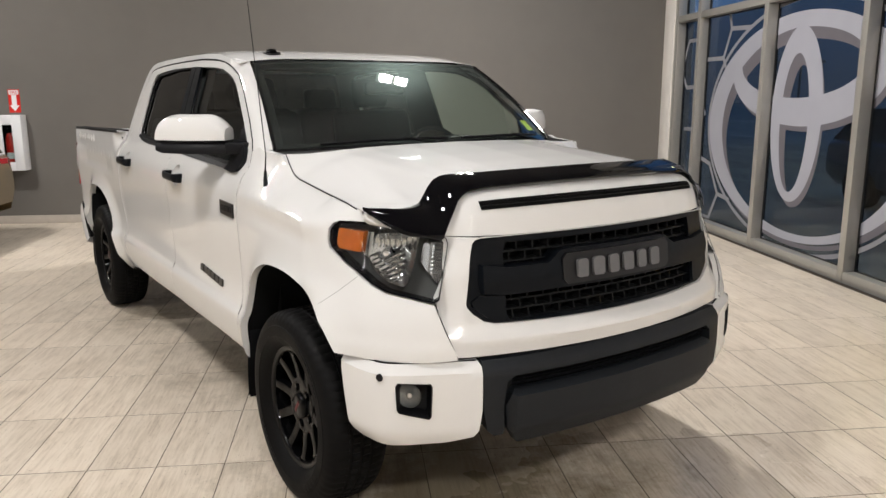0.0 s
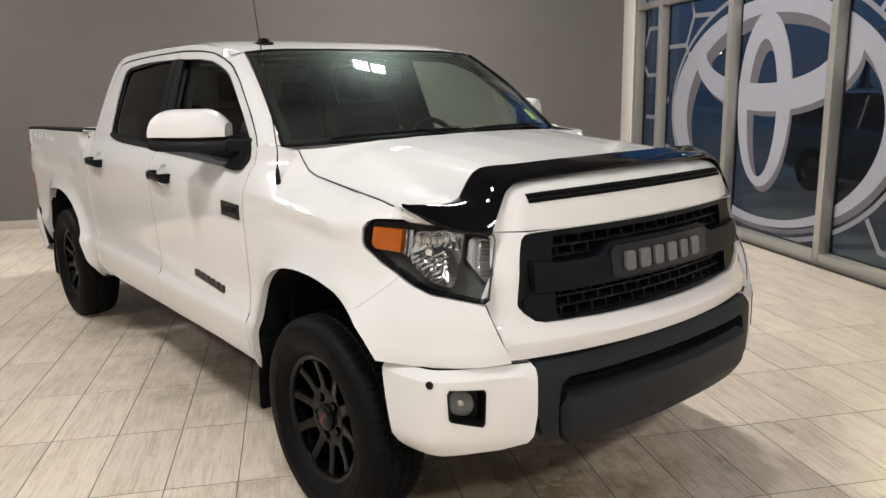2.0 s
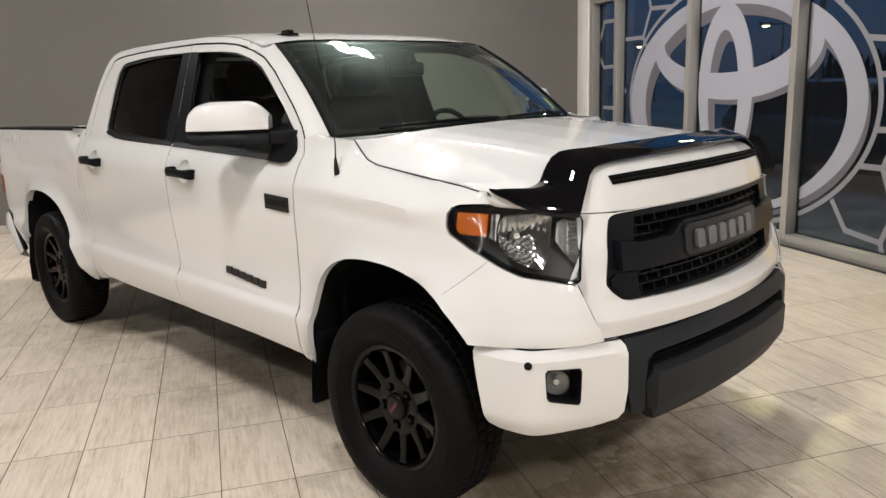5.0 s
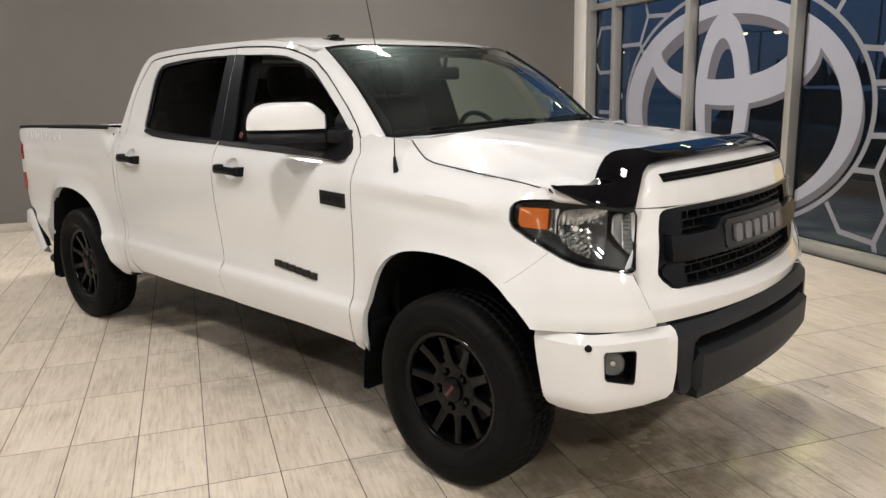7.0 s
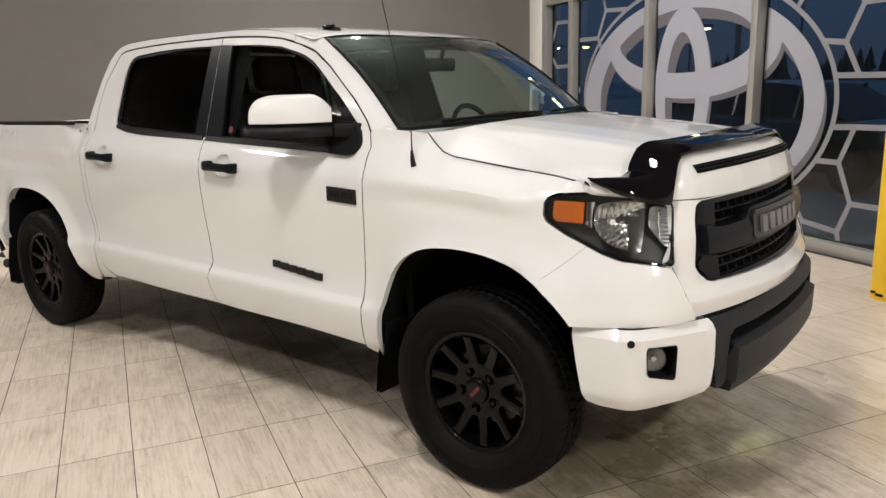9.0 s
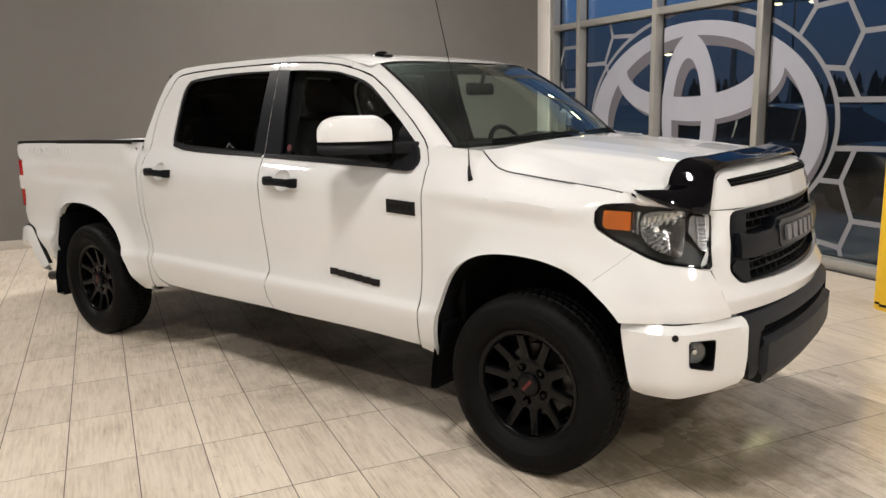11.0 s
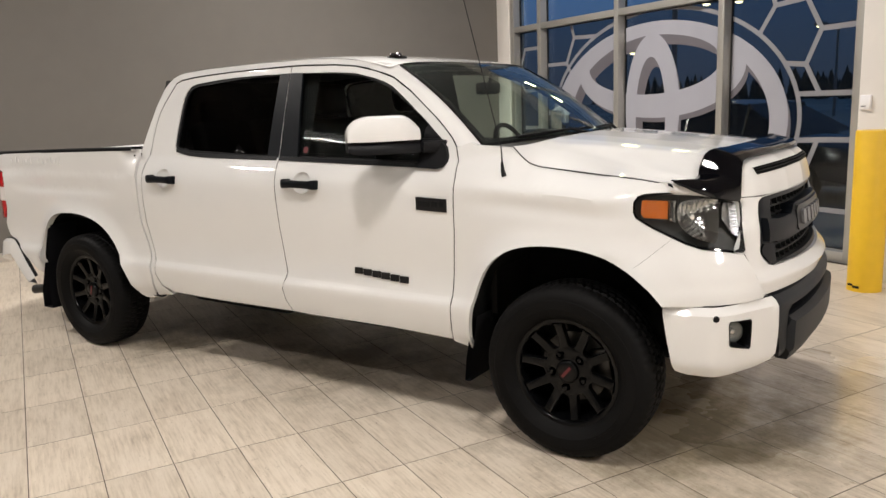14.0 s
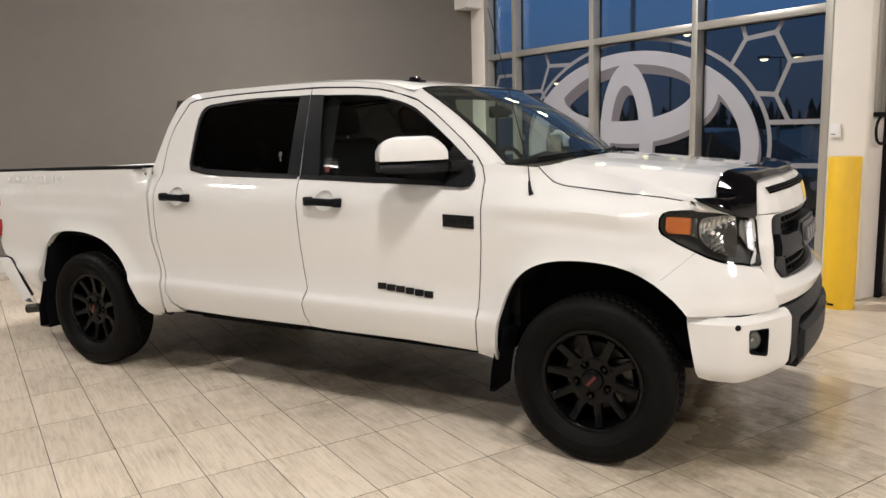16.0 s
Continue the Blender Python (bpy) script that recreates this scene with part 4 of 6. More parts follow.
# headlight outline along the corner
HEADL = [(0.337, 1.211), (0.322, 1.190), (0.319, 1.150), (0.330, 1.126), (0.40, 1.082), (0.53, 1.022), (0.60, 0.998), (0.70, 0.984), (0.782, 0.970), (0.800, 0.980), (0.815, 1.08), (0.832, 1.165), (0.82, 1.184), (0.70, 1.205), (0.53, 1.218), (0.42, 1.221), (0.36, 1.219)]
FENDER = [(-0.612 + G, 0.462), (-0.590 + G, 0.80), (-0.570 + G, 1.035), (-0.566 + G, 1.273), (-0.577 + G, 1.35), (-0.598, 1.415), (-0.53, 1.437), (-0.49, 1.424)] + FEND_TOP + [(0.50, 1.238), (0.46, 1.227), (0.40, 1.226), (0.355, 1.224), (0.330, 1.214), (0.316, 1.192), (0.313, 1.148), (0.325, 1.121), (0.397, 1.076), (0.527, 1.016), (0.598, 0.992), (0.70, 0.978), (0.780, 0.964),
          (0.80, 0.93), (0.825, 0.875), (0.864, 0.80), (0.867, 0.780), (0.75, 0.776), (0.60, 0.772), (0.45, 0.772)] + ARCH_F[::-1]



LOWLINE = [[(-0.58, zz), (-2.93, zz)] for zz in (0.632, 0.650, 0.660, 0.674, 0.688, 0.696, 0.715)]      # creases low on the doors


def cup_hole(xh):
    return [(xh + 0.066 * math.cos(a), 1.229 + 0.058 * math.sin(a)) for a in np.linspace(0, 2 * math.pi, 25)[:-1]]


def gap_shade(outline, fl, parent, surf=None, r=0.0036, depth=0.0045):
    """A black bead added in the gap round a panel, in place of the gap's shade."""
    surf = surf or side_surf
    pts = [surf(a, b, depth) for a, b in resample(outline, 0.05)]
    part("gap_shade", moved(tube(pts + [pts[0]], r, 6), fl), LINER, parent)


for s in (-1, 1):
    fl = flip(s)
    fd = part("front_fender", moved(sheet(FENDER, corner, step=0.021, lip=0.03, lines=[*[[(-0.56, 1.2352 + o), (-0.29, 1.231 + o), (0.0, 1.218 + o), (0.14, 1.2046 + o)] for o in (-0.007, 0.007)], *LOWLINE]), fl), PAINT, truck)
    d1 = part("front_door", moved(sheet(DOOR_F, side_surf, [WIN_F, cup_hole(-1.552)], step=0.023, lip=0.03, lines=LOWLINE), fl), PAINT, truck)
    d2 = part("rear_door", moved(sheet(DOOR_R, side_surf, [WIN_R, cup_hole(-2.742)], step=0.023, lip=0.03, lines=LOWLINE), fl), PAINT, truck)
    part("bed_side", moved(sheet(BED, bed_surf, step=0.026, lip=0.045, lines=[[(-3.2, zz), (-4.6, zz)] for zz in (1.085, 1.13, 1.20, 1.245)]), fl), PAINT, truck)
    part("cab_corner", moved(sheet(CABCORNER, side_surf, step=0.03, lip=0.03), fl), PAINT, truck)
    gap_shade([(a + (G if a > -1.2 and b < 1.7 else 0), b + (G if b > 1.65 else 0)) for a, b in DOOR_F], fl, d1)
    gap_shade([(a - (G if a < -1.9 else 0), b + (G if b > 1.75 else 0)) for a, b in DOOR_R], fl, d2)
    # dark strip added between cab and bed for the gap's shade
    part("bed_gap_shade", moved(loft([[Vector((x - 0.004, side_h(x, z) - d, z)) for x, z in ((-2.962, 0.445), (-2.955, 0.515), (-2.945, 0.60), (-2.943, 0.66), (-2.953, 0.735), (-2.99, 0.85), (-3.012, 0.935), (-3.012, 1.02), (-3.008, 1.20), (-3.012, 1.278), (-3.030, 1.345), (-3.042, 1.40))] for d in (0.02, 0.12)]), fl), LINER, truck)
    for dd, o, w_ in ((d1, DOOR_F, WIN_F), (d2, DOOR_R, WIN_R), (None, CABCORNER, None)):
        part("inner_panel", moved(sheet(o, lambda x, z, d: side_surf(x, z, d + 0.045), [w_] if w_ else [], step=0.07, lip=0.0), fl), DASH, dd or truck)
    # side glass and its black trim
    gf = [(-0.66, 1.34), (-0.652, 1.365), (-0.66, 1.395), (-0.705, 1.45), (-0.808, 1.536), (-0.928, 1.625), (-1.05, 1.712), (-1.166, 1.757), (-1.298, 1.788), (-1.448, 1.801), (-1.60, 1.807), (-1.690, 1.809), (-1.636, 1.37)]
    p = part("window", moved(sheet(gf, lambda x, z, d: Vector((x, 0.904 - 0.327 * (z - 1.36) - d - 0.02, z)), step=0.08, lip=0.0), fl), FRONTGLASS, d1, "lightly tinted glass")
    p.visible_shadow = False
    p = part("window", moved(sheet([(-1.872, 1.378), (-1.866, 1.811), (-2.0, 1.814), (-2.225, 1.812), (-2.38, 1.806), (-2.50, 1.797), (-2.60, 1.788), (-2.66, 1.755), (-2.688, 1.70), (-2.698, 1.50), (-2.696, 1.425), (-2.56, 1.393), (-2.3, 1.384)],
                                       lambda x, z, d: Vector((x, 0.904 - 0.327 * (z - 1.36) - d - 0.02, z)), step=0.08, lip=0.0), fl), PRIVACY, d2, "dark privacy glass")
    p.visible_shadow = False
    trim = lambda x, z, d: side_surf(x, z, d - 0.003)
    part("pillar_trim", moved(sheet([(-1.772, 1.358), (-1.779, 1.60), (-1.784, 1.826), (-1.690, 1.8225), (-1.668, 1.6), (-1.636, 1.355)], trim, step=0.05, lip=0.012), fl), SATIN, d1, "satin black pillar trim")
    part("pillar_trim", moved(sheet([(-1.780, 1.358), (-1.787, 1.60), (-1.792, 1.826), (-1.866, 1.8255), (-1.872, 1.6), (-1.872, 1.360)], trim, step=0.05, lip=0.012), fl), SATIN, d2, "satin black pillar trim")
    for dd, inner, outer in ((d1, gf, WIN_F), (d2, None, WIN_R)):
        c = np.mean(np.array(outer), axis=0)
        hole = [tuple(c + (np.array(q) - c) * (1 - 0.013 / max(0.05, np.linalg.norm(np.array(q) - c)) * 1.4)) for q in outer]
        part("window_seal", moved(sheet(outer, lambda x, z, d: side_surf(x, z, d + 0.008), [hole], step=0.04, lip=0.012), fl), PLASTIC, dd)
    part("mirror_sail", moved(sheet([(-0.652, 1.337), (-0.643, 1.36), (-0.648, 1.39), (-0.697, 1.453), (-0.78, 1.525), (-0.80, 1.50), (-0.80, 1.338)], lambda x, z, d: side_surf(x, z, d + 0.0), step=0.05, lip=0.02), fl), PLASTIC, d1)
    part("belt_strip", moved(sheet([(-0.68, 1.318), (-0.66, 1.337), (-1.762, 1.367), (-1.770, 1.345)], lambda x, z, d: side_surf(x, z, d - 0.006), step=0.05, lip=0.012), fl), PLASTIC, d1)
    part("belt_strip", moved(sheet([(-1.79, 1.345), (-1.80, 1.367), (-2.1, 1.371), (-2.40, 1.377), (-2.56, 1.384), (-2.66, 1.399), (-2.69, 1.405), (-2.68, 1.388), (-2.56, 1.366), (-2.40, 1.356), (-2.1, 1.349)], lambda x, z, d: side_surf(x, z, d - 0.006), step=0.05, lip=0.012), fl), PLASTIC, d2)
    # door handles: a shallow cup behind a black grip
    for xh, dd in ((-1.552, d1), (-2.742, d2)):
        zc = 1.225
        hs = side_h(xh, zc)
        grip = [(xh - 0.126, hs + 0.012, zc), (xh - 0.11, hs + 0.034, zc + 0.002), (xh - 0.05, hs + 0.043, zc + 0.003), (xh + 0.05, hs + 0.043, zc + 0.001), (xh + 0.107, hs + 0.034, zc - 0.002), (xh + 0.122, hs + 0.012, zc - 0.003)]
        rows = []
        for i, q in enumerate(spline(grip, 4)):
            hh = 0.021 if 6 < i < 15 else 0.024
            rows.append([(q[0], q[1] + 0.011 * math.cos(a), q[2] + hh * math.sin(a)) for a in np.linspace(0, 2 * math.pi, 13)])
        ends = join(loft(rows), ([rows[0][k] for k in range(12)], [list(range(12))]), ([rows[-1][k] for k in range(12)], [list(range(12))]))
        part("door_handle", moved(join(ends, box(xh - 0.130, xh - 0.080, hs - 0.01, hs + 0.03, zc - 0.024, zc + 0.026, 0.008), box(xh + 0.078, xh + 0.125, hs - 0.01, hs + 0.03, zc - 0.028, zc + 0.022, 0.008)), fl), SATIN, dd, "black pull handle")
        cup = []
        for r, dp in ((1.05, 0.0004), (1.0, -0.0005), (0.94, -0.006), (0.84, -0.014), (0.65, -0.021), (0.3, -0.025), (0.02, -0.025)):
            cup.append([(xh + 0.066 * r * math.cos(a), side_h(xh + 0.066 * r * math.cos(a), 1.229 + 0.058 * r * math.sin(a)) + dp, 1.229 + 0.058 * r * math.sin(a)) for a in np.linspace(0, 2 * math.pi, 25)])
        part("handle_cup", moved(loft(cup), fl), PAINT, dd)
    # rocker under the doors, black
    rk = []
    for x in np.linspace(-2.93, -0.55, 20):
        rk.append([(x, 0.930, 0.510), (x, 0.915, 0.484), (x, 0.88, 0.466), (x, 0.80, 0.455), (x, 0.70, 0.455)])
    part("rocker_panel", moved(loft(rk), fl), PLASTIC, truck)
    part("sill", moved(box(-2.95, -0.55, 0.72, 0.925, 0.475, 0.56, 0.01), fl), PLASTIC, truck)
    # mirror
    mir = part("side_mirror", moved(join(moved(box(-0.13, 0.02, -0.028, 0.028, -0.032, 0.026, 0.012), Matrix.Translation((-0.745, 0.935, 1.425)) @ pose(0, 0, 0, 0, 0, 132)), sheet([(-0.80, 1.322), (-0.68, 1.316), (-0.650, 1.322), (-0.634, 1.345), (-0.634, 1.375), (-0.648, 1.415), (-0.690, 1.456), (-0.80, 1.458)], lambda x, z, d: side_surf(x, z, d - 0.022), step=0.03, lip=0.035)), fl), PLASTIC, truck, "black mirror arm")

    def shell(z0, z1, dep, top):
        """A mirror shell swept back from (-0.77, 0.955) to (-1.0, 1.215)."""
        rows = []
        for t in 1 - (1 - np.linspace(0, 1, 31)) ** 1.5:
            c = Vector((-0.765 - 0.235 * t, 0.952 + 0.262 * t, 0))
            n = Vector((0.262, 0.235, 0)).normalized()
            e = max(0.0, 1 - abs(2 * t - 1) ** 5)
            bulge = 0.045 * math.sin(math.pi * min(1, 0.1 + 0.9 * t)) * (0.7 + 0.3 * e)
            zt = z1 - ((0.060 * max(0, 1 - t / 0.26) ** 2 + 0.075 * (1 - math.sqrt(max(0.0, 1 - max(0.0, (t - 0.62) / 0.38) ** 2.4)))) if top else 0)
            zb = z0 + (0 if top else 0.012 * max(0, (t - 0.85) / 0.15) ** 2)
            r = []
            for q, zz in ((-dep, 0.0), (-dep, 0.82), (-dep * 0.8, 0.97), (-dep * 0.45, 1.0), (bulge - 0.055, 0.985), (bulge - 0.022, 0.90), (bulge - 0.006, 0.65), (bulge, 0.3), (bulge - 0.001, 0.0)):
                pt = c + n * q
                r.append((pt.x, pt.y, zb + (zt - zb) * zz))
            rows.append(r)
        k = len(rows[0])
        return join(loft([r + [r[0]] for r in rows]), (rows[0], [list(range(k))]), (rows[-1], [list(range(k))]))
    part("mirror_cap", moved(shell(1.458, 1.578, 0.10, True), fl), PAINT, mir, "white mirror cap", 40)
    part("mirror_base", moved(shell(1.397, 1.455, 0.10, False), fl), PLASTIC, mir, "black mirror housing", 40)
    gl_c = [Vector((-0.79 - 0.21 * t, 0.975 + 0.235 * t, z)) - Vector((0.262, 0.235, 0)).normalized() * 0.104 for t, z in ((0.1, 1.41), (0.92, 1.41), (0.92, 1.54), (0.1, 1.54))]
    part("mirror_glass", moved((gl_c, [[0, 1, 2, 3]]), fl), CHROME, mir)
    # mud flaps and wheel wells
    part("mud_flap", moved(loft([[(-0.50 + dx, 0.80, z), (-0.50 + dx, 0.995 - 0.03 * (0.55 - z), z)] for z, dx in ((0.62, 0.02), (0.5, 0.0), (0.4, -0.02), (0.28, -0.035))] +
                             [[(-0.470 + dx, 0.80, z), (-0.470 + dx, 0.995 - 0.03 * (0.55 - z), z)] for z, dx in ((0.28, -0.035), (0.4, -0.02), (0.5, 0.0), (0.62, 0.02))]), fl), PLASTIC, truck)
    part("mud_flap", moved(loft([[(-4.21 + dx, 0.78, z), (-4.21 + dx, 0.985 - 0.02 * (0.6 - z), z)] for z, dx in ((0.86, 0.09), (0.7, 0.02), (0.5, -0.06), (0.34, -0.13), (0.21, -0.14))] +
                             [[(-4.19 + dx, 0.78, z), (-4.19 + dx, 0.985 - 0.02 * (0.6 - z), z)] for z, dx in ((0.21, -0.04), (0.34, -0.06), (0.5, -0.03), (0.7, 0.03), (0.86, 0.1))]), fl), PLASTIC, truck)
    for A, lo in ((ARCH_F + [(0.46, 0.70), (0.475, 0.60), (0.48, 0.44)], 0.44), (ARCH_R, 0.44)):
        rows = []
        for q in spline(A, 3):
            rows.append([(q[0], side_h(min(q[0], 0.15), q[1]) - 0.028 - (0.06 if q[0] > 0.40 else 0), q[1] + 0.004), (q[0], 0.86, q[1] + 0.012), (q[0], 0.50, q[1] + 0.02)])
        part("wheel_well", moved(loft(rows), fl), LINER, truck)
# roof, windshield, pillars


def roof_z(x):
    return lerp_table(ROOFZ, x)


ROOFZ = curve_table([(-3.08, 1.62), (-3.04, 1.70), (-2.98, 1.79), (-2.90, 1.852), (-2.80, 1.885), (-2.6, 1.907), (-2.3, 1.921), (-1.9, 1.926), (-1.5, 1.915), (-1.25, 1.894), (-1.10, 1.873), (-0.97, 1.848), (-0.90, 1.832)])
ROOFEDGE = [(-3.0, 1.55), (-2.958, 1.673), (-2.908, 1.774), (-2.875, 1.815), (-2.833, 1.847), (-2.785, 1.866), (-2.73, 1.879), (-2.509, 1.892), (-2.067, 1.900), (-1.66, 1.899), (-1.46, 1.888), (-1.30, 1.870), (-1.20, 1.850), (-1.08, 1.822), (-0.9, 1.78)]


def roof_front(u):
    return -0.975 - 0.10 * u * u


def roof_point(u, v):
    x0, x1 = roof_front(u), -2.90 - 0.06 * (1 - u * u)
    x = x0 + (x1 - x0) * v
    ze = np.interp(x, [a for a, b in ROOFEDGE], [b for a, b in ROOFEDGE])
    he = np.interp(ze, [a for a, b in SIDE], [b for a, b in SIDE]) + 0.001
    zc = roof_z(x)
    return Vector((x, u * he, zc + (ze - zc) * (0.35 * u * u + 0.65 * abs(u) ** 7)))


rows = []
for v in np.linspace(0, 1, 40):
    r = []
    for u in np.linspace(-1, 1, 33):
        r.append(roof_point(u, v))
    rows.append(r)
part("roof", loft(rows), PAINT, truck, sharp=50)
# back of the cab with its window
part("cab_back", join(box(-3.01, -2.98, -0.87, 0.87, 0.60, 1.40, 0.01), loft([[(-3.01, y, 1.40) for y in (-0.89, 0.89)], [(-2.985, y, 1.52) for y in (-0.85, 0.85)]])), PAINT, truck)
p = part("rear_window", loft([[(-2.985, y, 1.50) for y in (-0.80, 0, 0.80)], [(-2.90, y, 1.82) for y in (-0.72, 0, 0.72)]]), PRIVACY, truck, "dark privacy glass")
p.visible_shadow = False


def ws_point(u, v, out=0.0):
    """The windshield: u across, v from its foot to the roof."""
    a = Vector((-0.27 - 0.23 * abs(u) ** 2.2, 0.822 * u, 1.440 - 0.018 * u * u))
    b = roof_point(0.925 * u, 0.0) + Vector((0.004, 0, -0.005))
    p = a.lerp(b, v)
    n = Vector((0.52, 0, 0.85))
    return p + n * (0.035 * math.sin(math.pi * v) * (1 - 0.3 * u * u) + out)


us, vs = np.linspace(-1, 1, 29), np.linspace(0, 1, 17)
p = part("windshield", loft([[ws_point(u, v) for u in us * 0.985] for v in np.linspace(0.01, 0.985, 17)]), WINDSHIELD, truck, "clear windshield glass")
p.visible_shadow = False
fr = [loft([[ws_point(u, v, -0.004) for u in np.linspace(a, b, 30)] for v in np.linspace(c, d, 3 if d - c < 0.2 else 12)]) for a, b, c, d in ((-1, 1, 0.955, 1.0), (-1, 1, -0.01, 0.05), (-1, -0.948, 0.05, 0.955), (0.948, 1, 0.05, 0.955))]
part("windshield_border", join(*fr), FRIT, truck, "black glass border")
for s in (-1, 1):
    rows = []
    door_edge = spline([(-0.599, 1.418), (-0.632, 1.461), (-0.721, 1.543), (-0.839, 1.634), (-0.930, 1.701), (-1.037, 1.767), (-1.101, 1.791), (-1.161, 1.807), (-1.21, 1.820), (-1.24, 1.855)], 5)
    for i, q in enumerate(door_edge):
        v = i / (len(door_edge) - 1)
        a = side_surf(q[0], q[1], 0.004)
        a.y *= s
        b = ws_point(s * 1.0, min(v * 1.02, 1.0), 0.001)
        m = (a + b) / 2 + Vector((0.012, s * 0.012, 0.008))
        rows.append([a + Vector((0, -s * 0.02, 0)), a, a.lerp(m, 0.6), m.lerp(b, 0.3), b, b + Vector((-0.01, -s * 0.006, -0.012))])
    part("a_pillar", loft(rows), PAINT, truck, sharp=45)
    part("pillar_inner", loft([[r[0] + Vector((-0.03, -s * 0.02, -0.02)), r[4] + Vector((-0.05, -s * 0.05, -0.02))] for r in rows]), HEADLINER, truck)

    part("windshield_gasket", tube([ws_point(s * 0.998, v, 0.004) for v in np.linspace(0.0, 0.99, 24)], 0.0075, 6), FRIT, truck)

# hood


def hood_ctrl(u):
    """Rear, front edge and lower lip of the hood along one line from cowl to nose."""
    a = abs(u)
    hb = 0.872 * a
    R = np.array([-0.235 - 0.08 * a ** 2.4, 0.838 * a, 1.447 - 0.032 * a ** 3])
    B = np.array([np.interp(hb, [0, 0.3, 0.50, 0.60, 0.69, 0.75, 0.80, 0.872], [0.800, 0.785, 0.748, 0.712, 0.645, 0.60, 0.555, 0.445]),
                  hb, np.interp(hb, [0, 0.55, 0.69, 0.75, 0.80, 0.865, 0.872], [1.190, 1.189, 1.191, 1.203, 1.216, 1.226, 1.240])])
    T = np.array([np.interp(hb, [0, 0.3, 0.50, 0.575, 0.64, 0.70, 0.80, 0.872], [0.715, 0.695, 0.645, 0.618, 0.585, 0.555, 0.495, 0.42]),
                  hb, np.interp(hb, [0, 0.3, 0.50, 0.575, 0.606, 0.624, 0.648, 0.672, 0.72, 0.76, 0.872], [1.350, 1.347, 1.338, 1.330, 1.324, 1.304, 1.274, 1.261, 1.256, 1.256, 1.268])])
    return R, T, B


def hood_point(u, v, out=0.0):
    R, T, B = hood_ctrl(u)
    a = abs(u)
    hb = 0.872 * a
    if v <= 1:
        x = R[0] + (T[0] - R[0]) * v
        h = R[1] + (T[1] - R[1]) * v
        seam = np.interp(x, [k[0] for k in SEAM_Z], [k[1] for k in SEAM_Z]) + 0.002
        crown = np.interp(x, [-0.30, -0.1, 0.1, 0.3, 0.5, 0.62, 0.72], [1.450, 1.437, 1.421, 1.402, 1.378, 1.362, 1.350])
        # plateau, then a step down to the shoulder that fades towards the cowl
        k = min(1.0, max(0.0, (x + 0.15) / 0.5))
        soft = np.interp(hb, [0, 0.30, 0.50, 0.62, 0.72, 0.80, 0.84, 0.872], [0.0, 0.04, 0.13, 0.26, 0.46, 0.70, 0.85, 1.0])
        hard = np.interp(hb, [0, 0.30, 0.50, 0.575, 0.606, 0.624, 0.648, 0.672, 0.72, 0.76, 0.82, 0.872], [0.0, 0.03, 0.11, 0.18, 0.24, 0.42, 0.76, 0.92, 1.00, 1.03, 1.03, 1.0])
        w = soft + (hard - soft) * k
        q = np.array([x, h, crown + (seam - crown) * w])
        if v > 0.8:
            q[2] += (T[2] - q[2]) * ((v - 0.8) / 0.2) ** 2
    else:
        t = v - 1
        M = np.array([T[0] + 0.80 * (B[0] - T[0]), (T[1] + B[1]) / 2, T[2] - 0.10 * (T[2] - B[2])])
        q = (1 - t) ** 2 * T + 2 * t * (1 - t) * M + t * t * B
    p = Vector((q[0], q[1] * (1 if u >= 0 else -1), q[2]))
    if out:
        e = 0.02
        au, bu = hood_point(min(1, u + e), v), hood_point(max(-1, u - e), v)
        av, bv = hood_point(u, min(2, v + e)), hood_point(u, max(0, v - e))
        n = (av - bv).cross(au - bu).normalized()
        if n.z < 0:
            n = -n
        p = p + n * out
    return p


hu = np.unique(np.concatenate([np.linspace(-1, 1, 101), [-0.55 / 0.877, 0.55 / 0.877]]))
hv = np.concatenate([np.linspace(0, 0.85, 22), np.linspace(0.88, 1.0, 6), np.linspace(1.06, 2, 15)])
hood = part("hood", loft([[hood_point(u, v) for u in hu] for v in hv] + [[hood_point(u, 2) + Vector((-0.03, 0, -0.008)) for u in hu]]), PAINT, truck, sharp=60)
part("hood_skirt", loft([[hood_point(s_ * 1.0, v) + Vector((0, 0, d)) for v in np.linspace(0, 1.0, 20)] for s_, d in ((1, 0), (1, -0.03))]), PAINT, truck)
part("hood_skirt", loft([[hood_point(s_ * 1.0, v) + Vector((0, 0, d)) for v in np.linspace(0, 1.0, 20)] for s_, d in ((-1, 0), (-1, -0.03))]), PAINT, truck)
for s_ in (-1, 1):
    # thin black tubes draw the shade in the hood and fender seams
    part("seam", tube([hood_point(s_ * 1.0, v) + Vector((0.0, s_ * 0.003, -0.0045)) for v in np.linspace(0, 0.95, 60)], 0.0022, 6), LINER, hood)
    part("seam", tube([corner(a, b, 0.004) * 1.0 if s_ > 0 else Matrix.Diagonal((1, -1, 1)) @ corner(a, b, 0.004) for a, b in ((0.786, 0.966), (0.80, 0.932), (0.829, 0.872), (0.866, 0.79))], 0.0018, 6), LINER, truck)
# slot in the hood's nose
su = np.linspace(-0.56 / 0.877, 0.56 / 0.877, 41)
part("nose_slot", loft([[hood_point(u, v, 0.003) for u in su] for v in (1.40, 1.44, 1.50, 1.56, 1.60)]), LINER, hood, "black ribbed slot insert")
for v in (1.46, 1.53):
    part("slot_rib", loft([[hood_point(u, v - 0.012, 0.004) for u in su], [hood_point(u, v, 0.008) for u in su], [hood_point(u, v + 0.012, 0.004) for u in su]]), PLASTIC, hood)
# deflector
dr = []
du = np.linspace(-1, 1, 121)


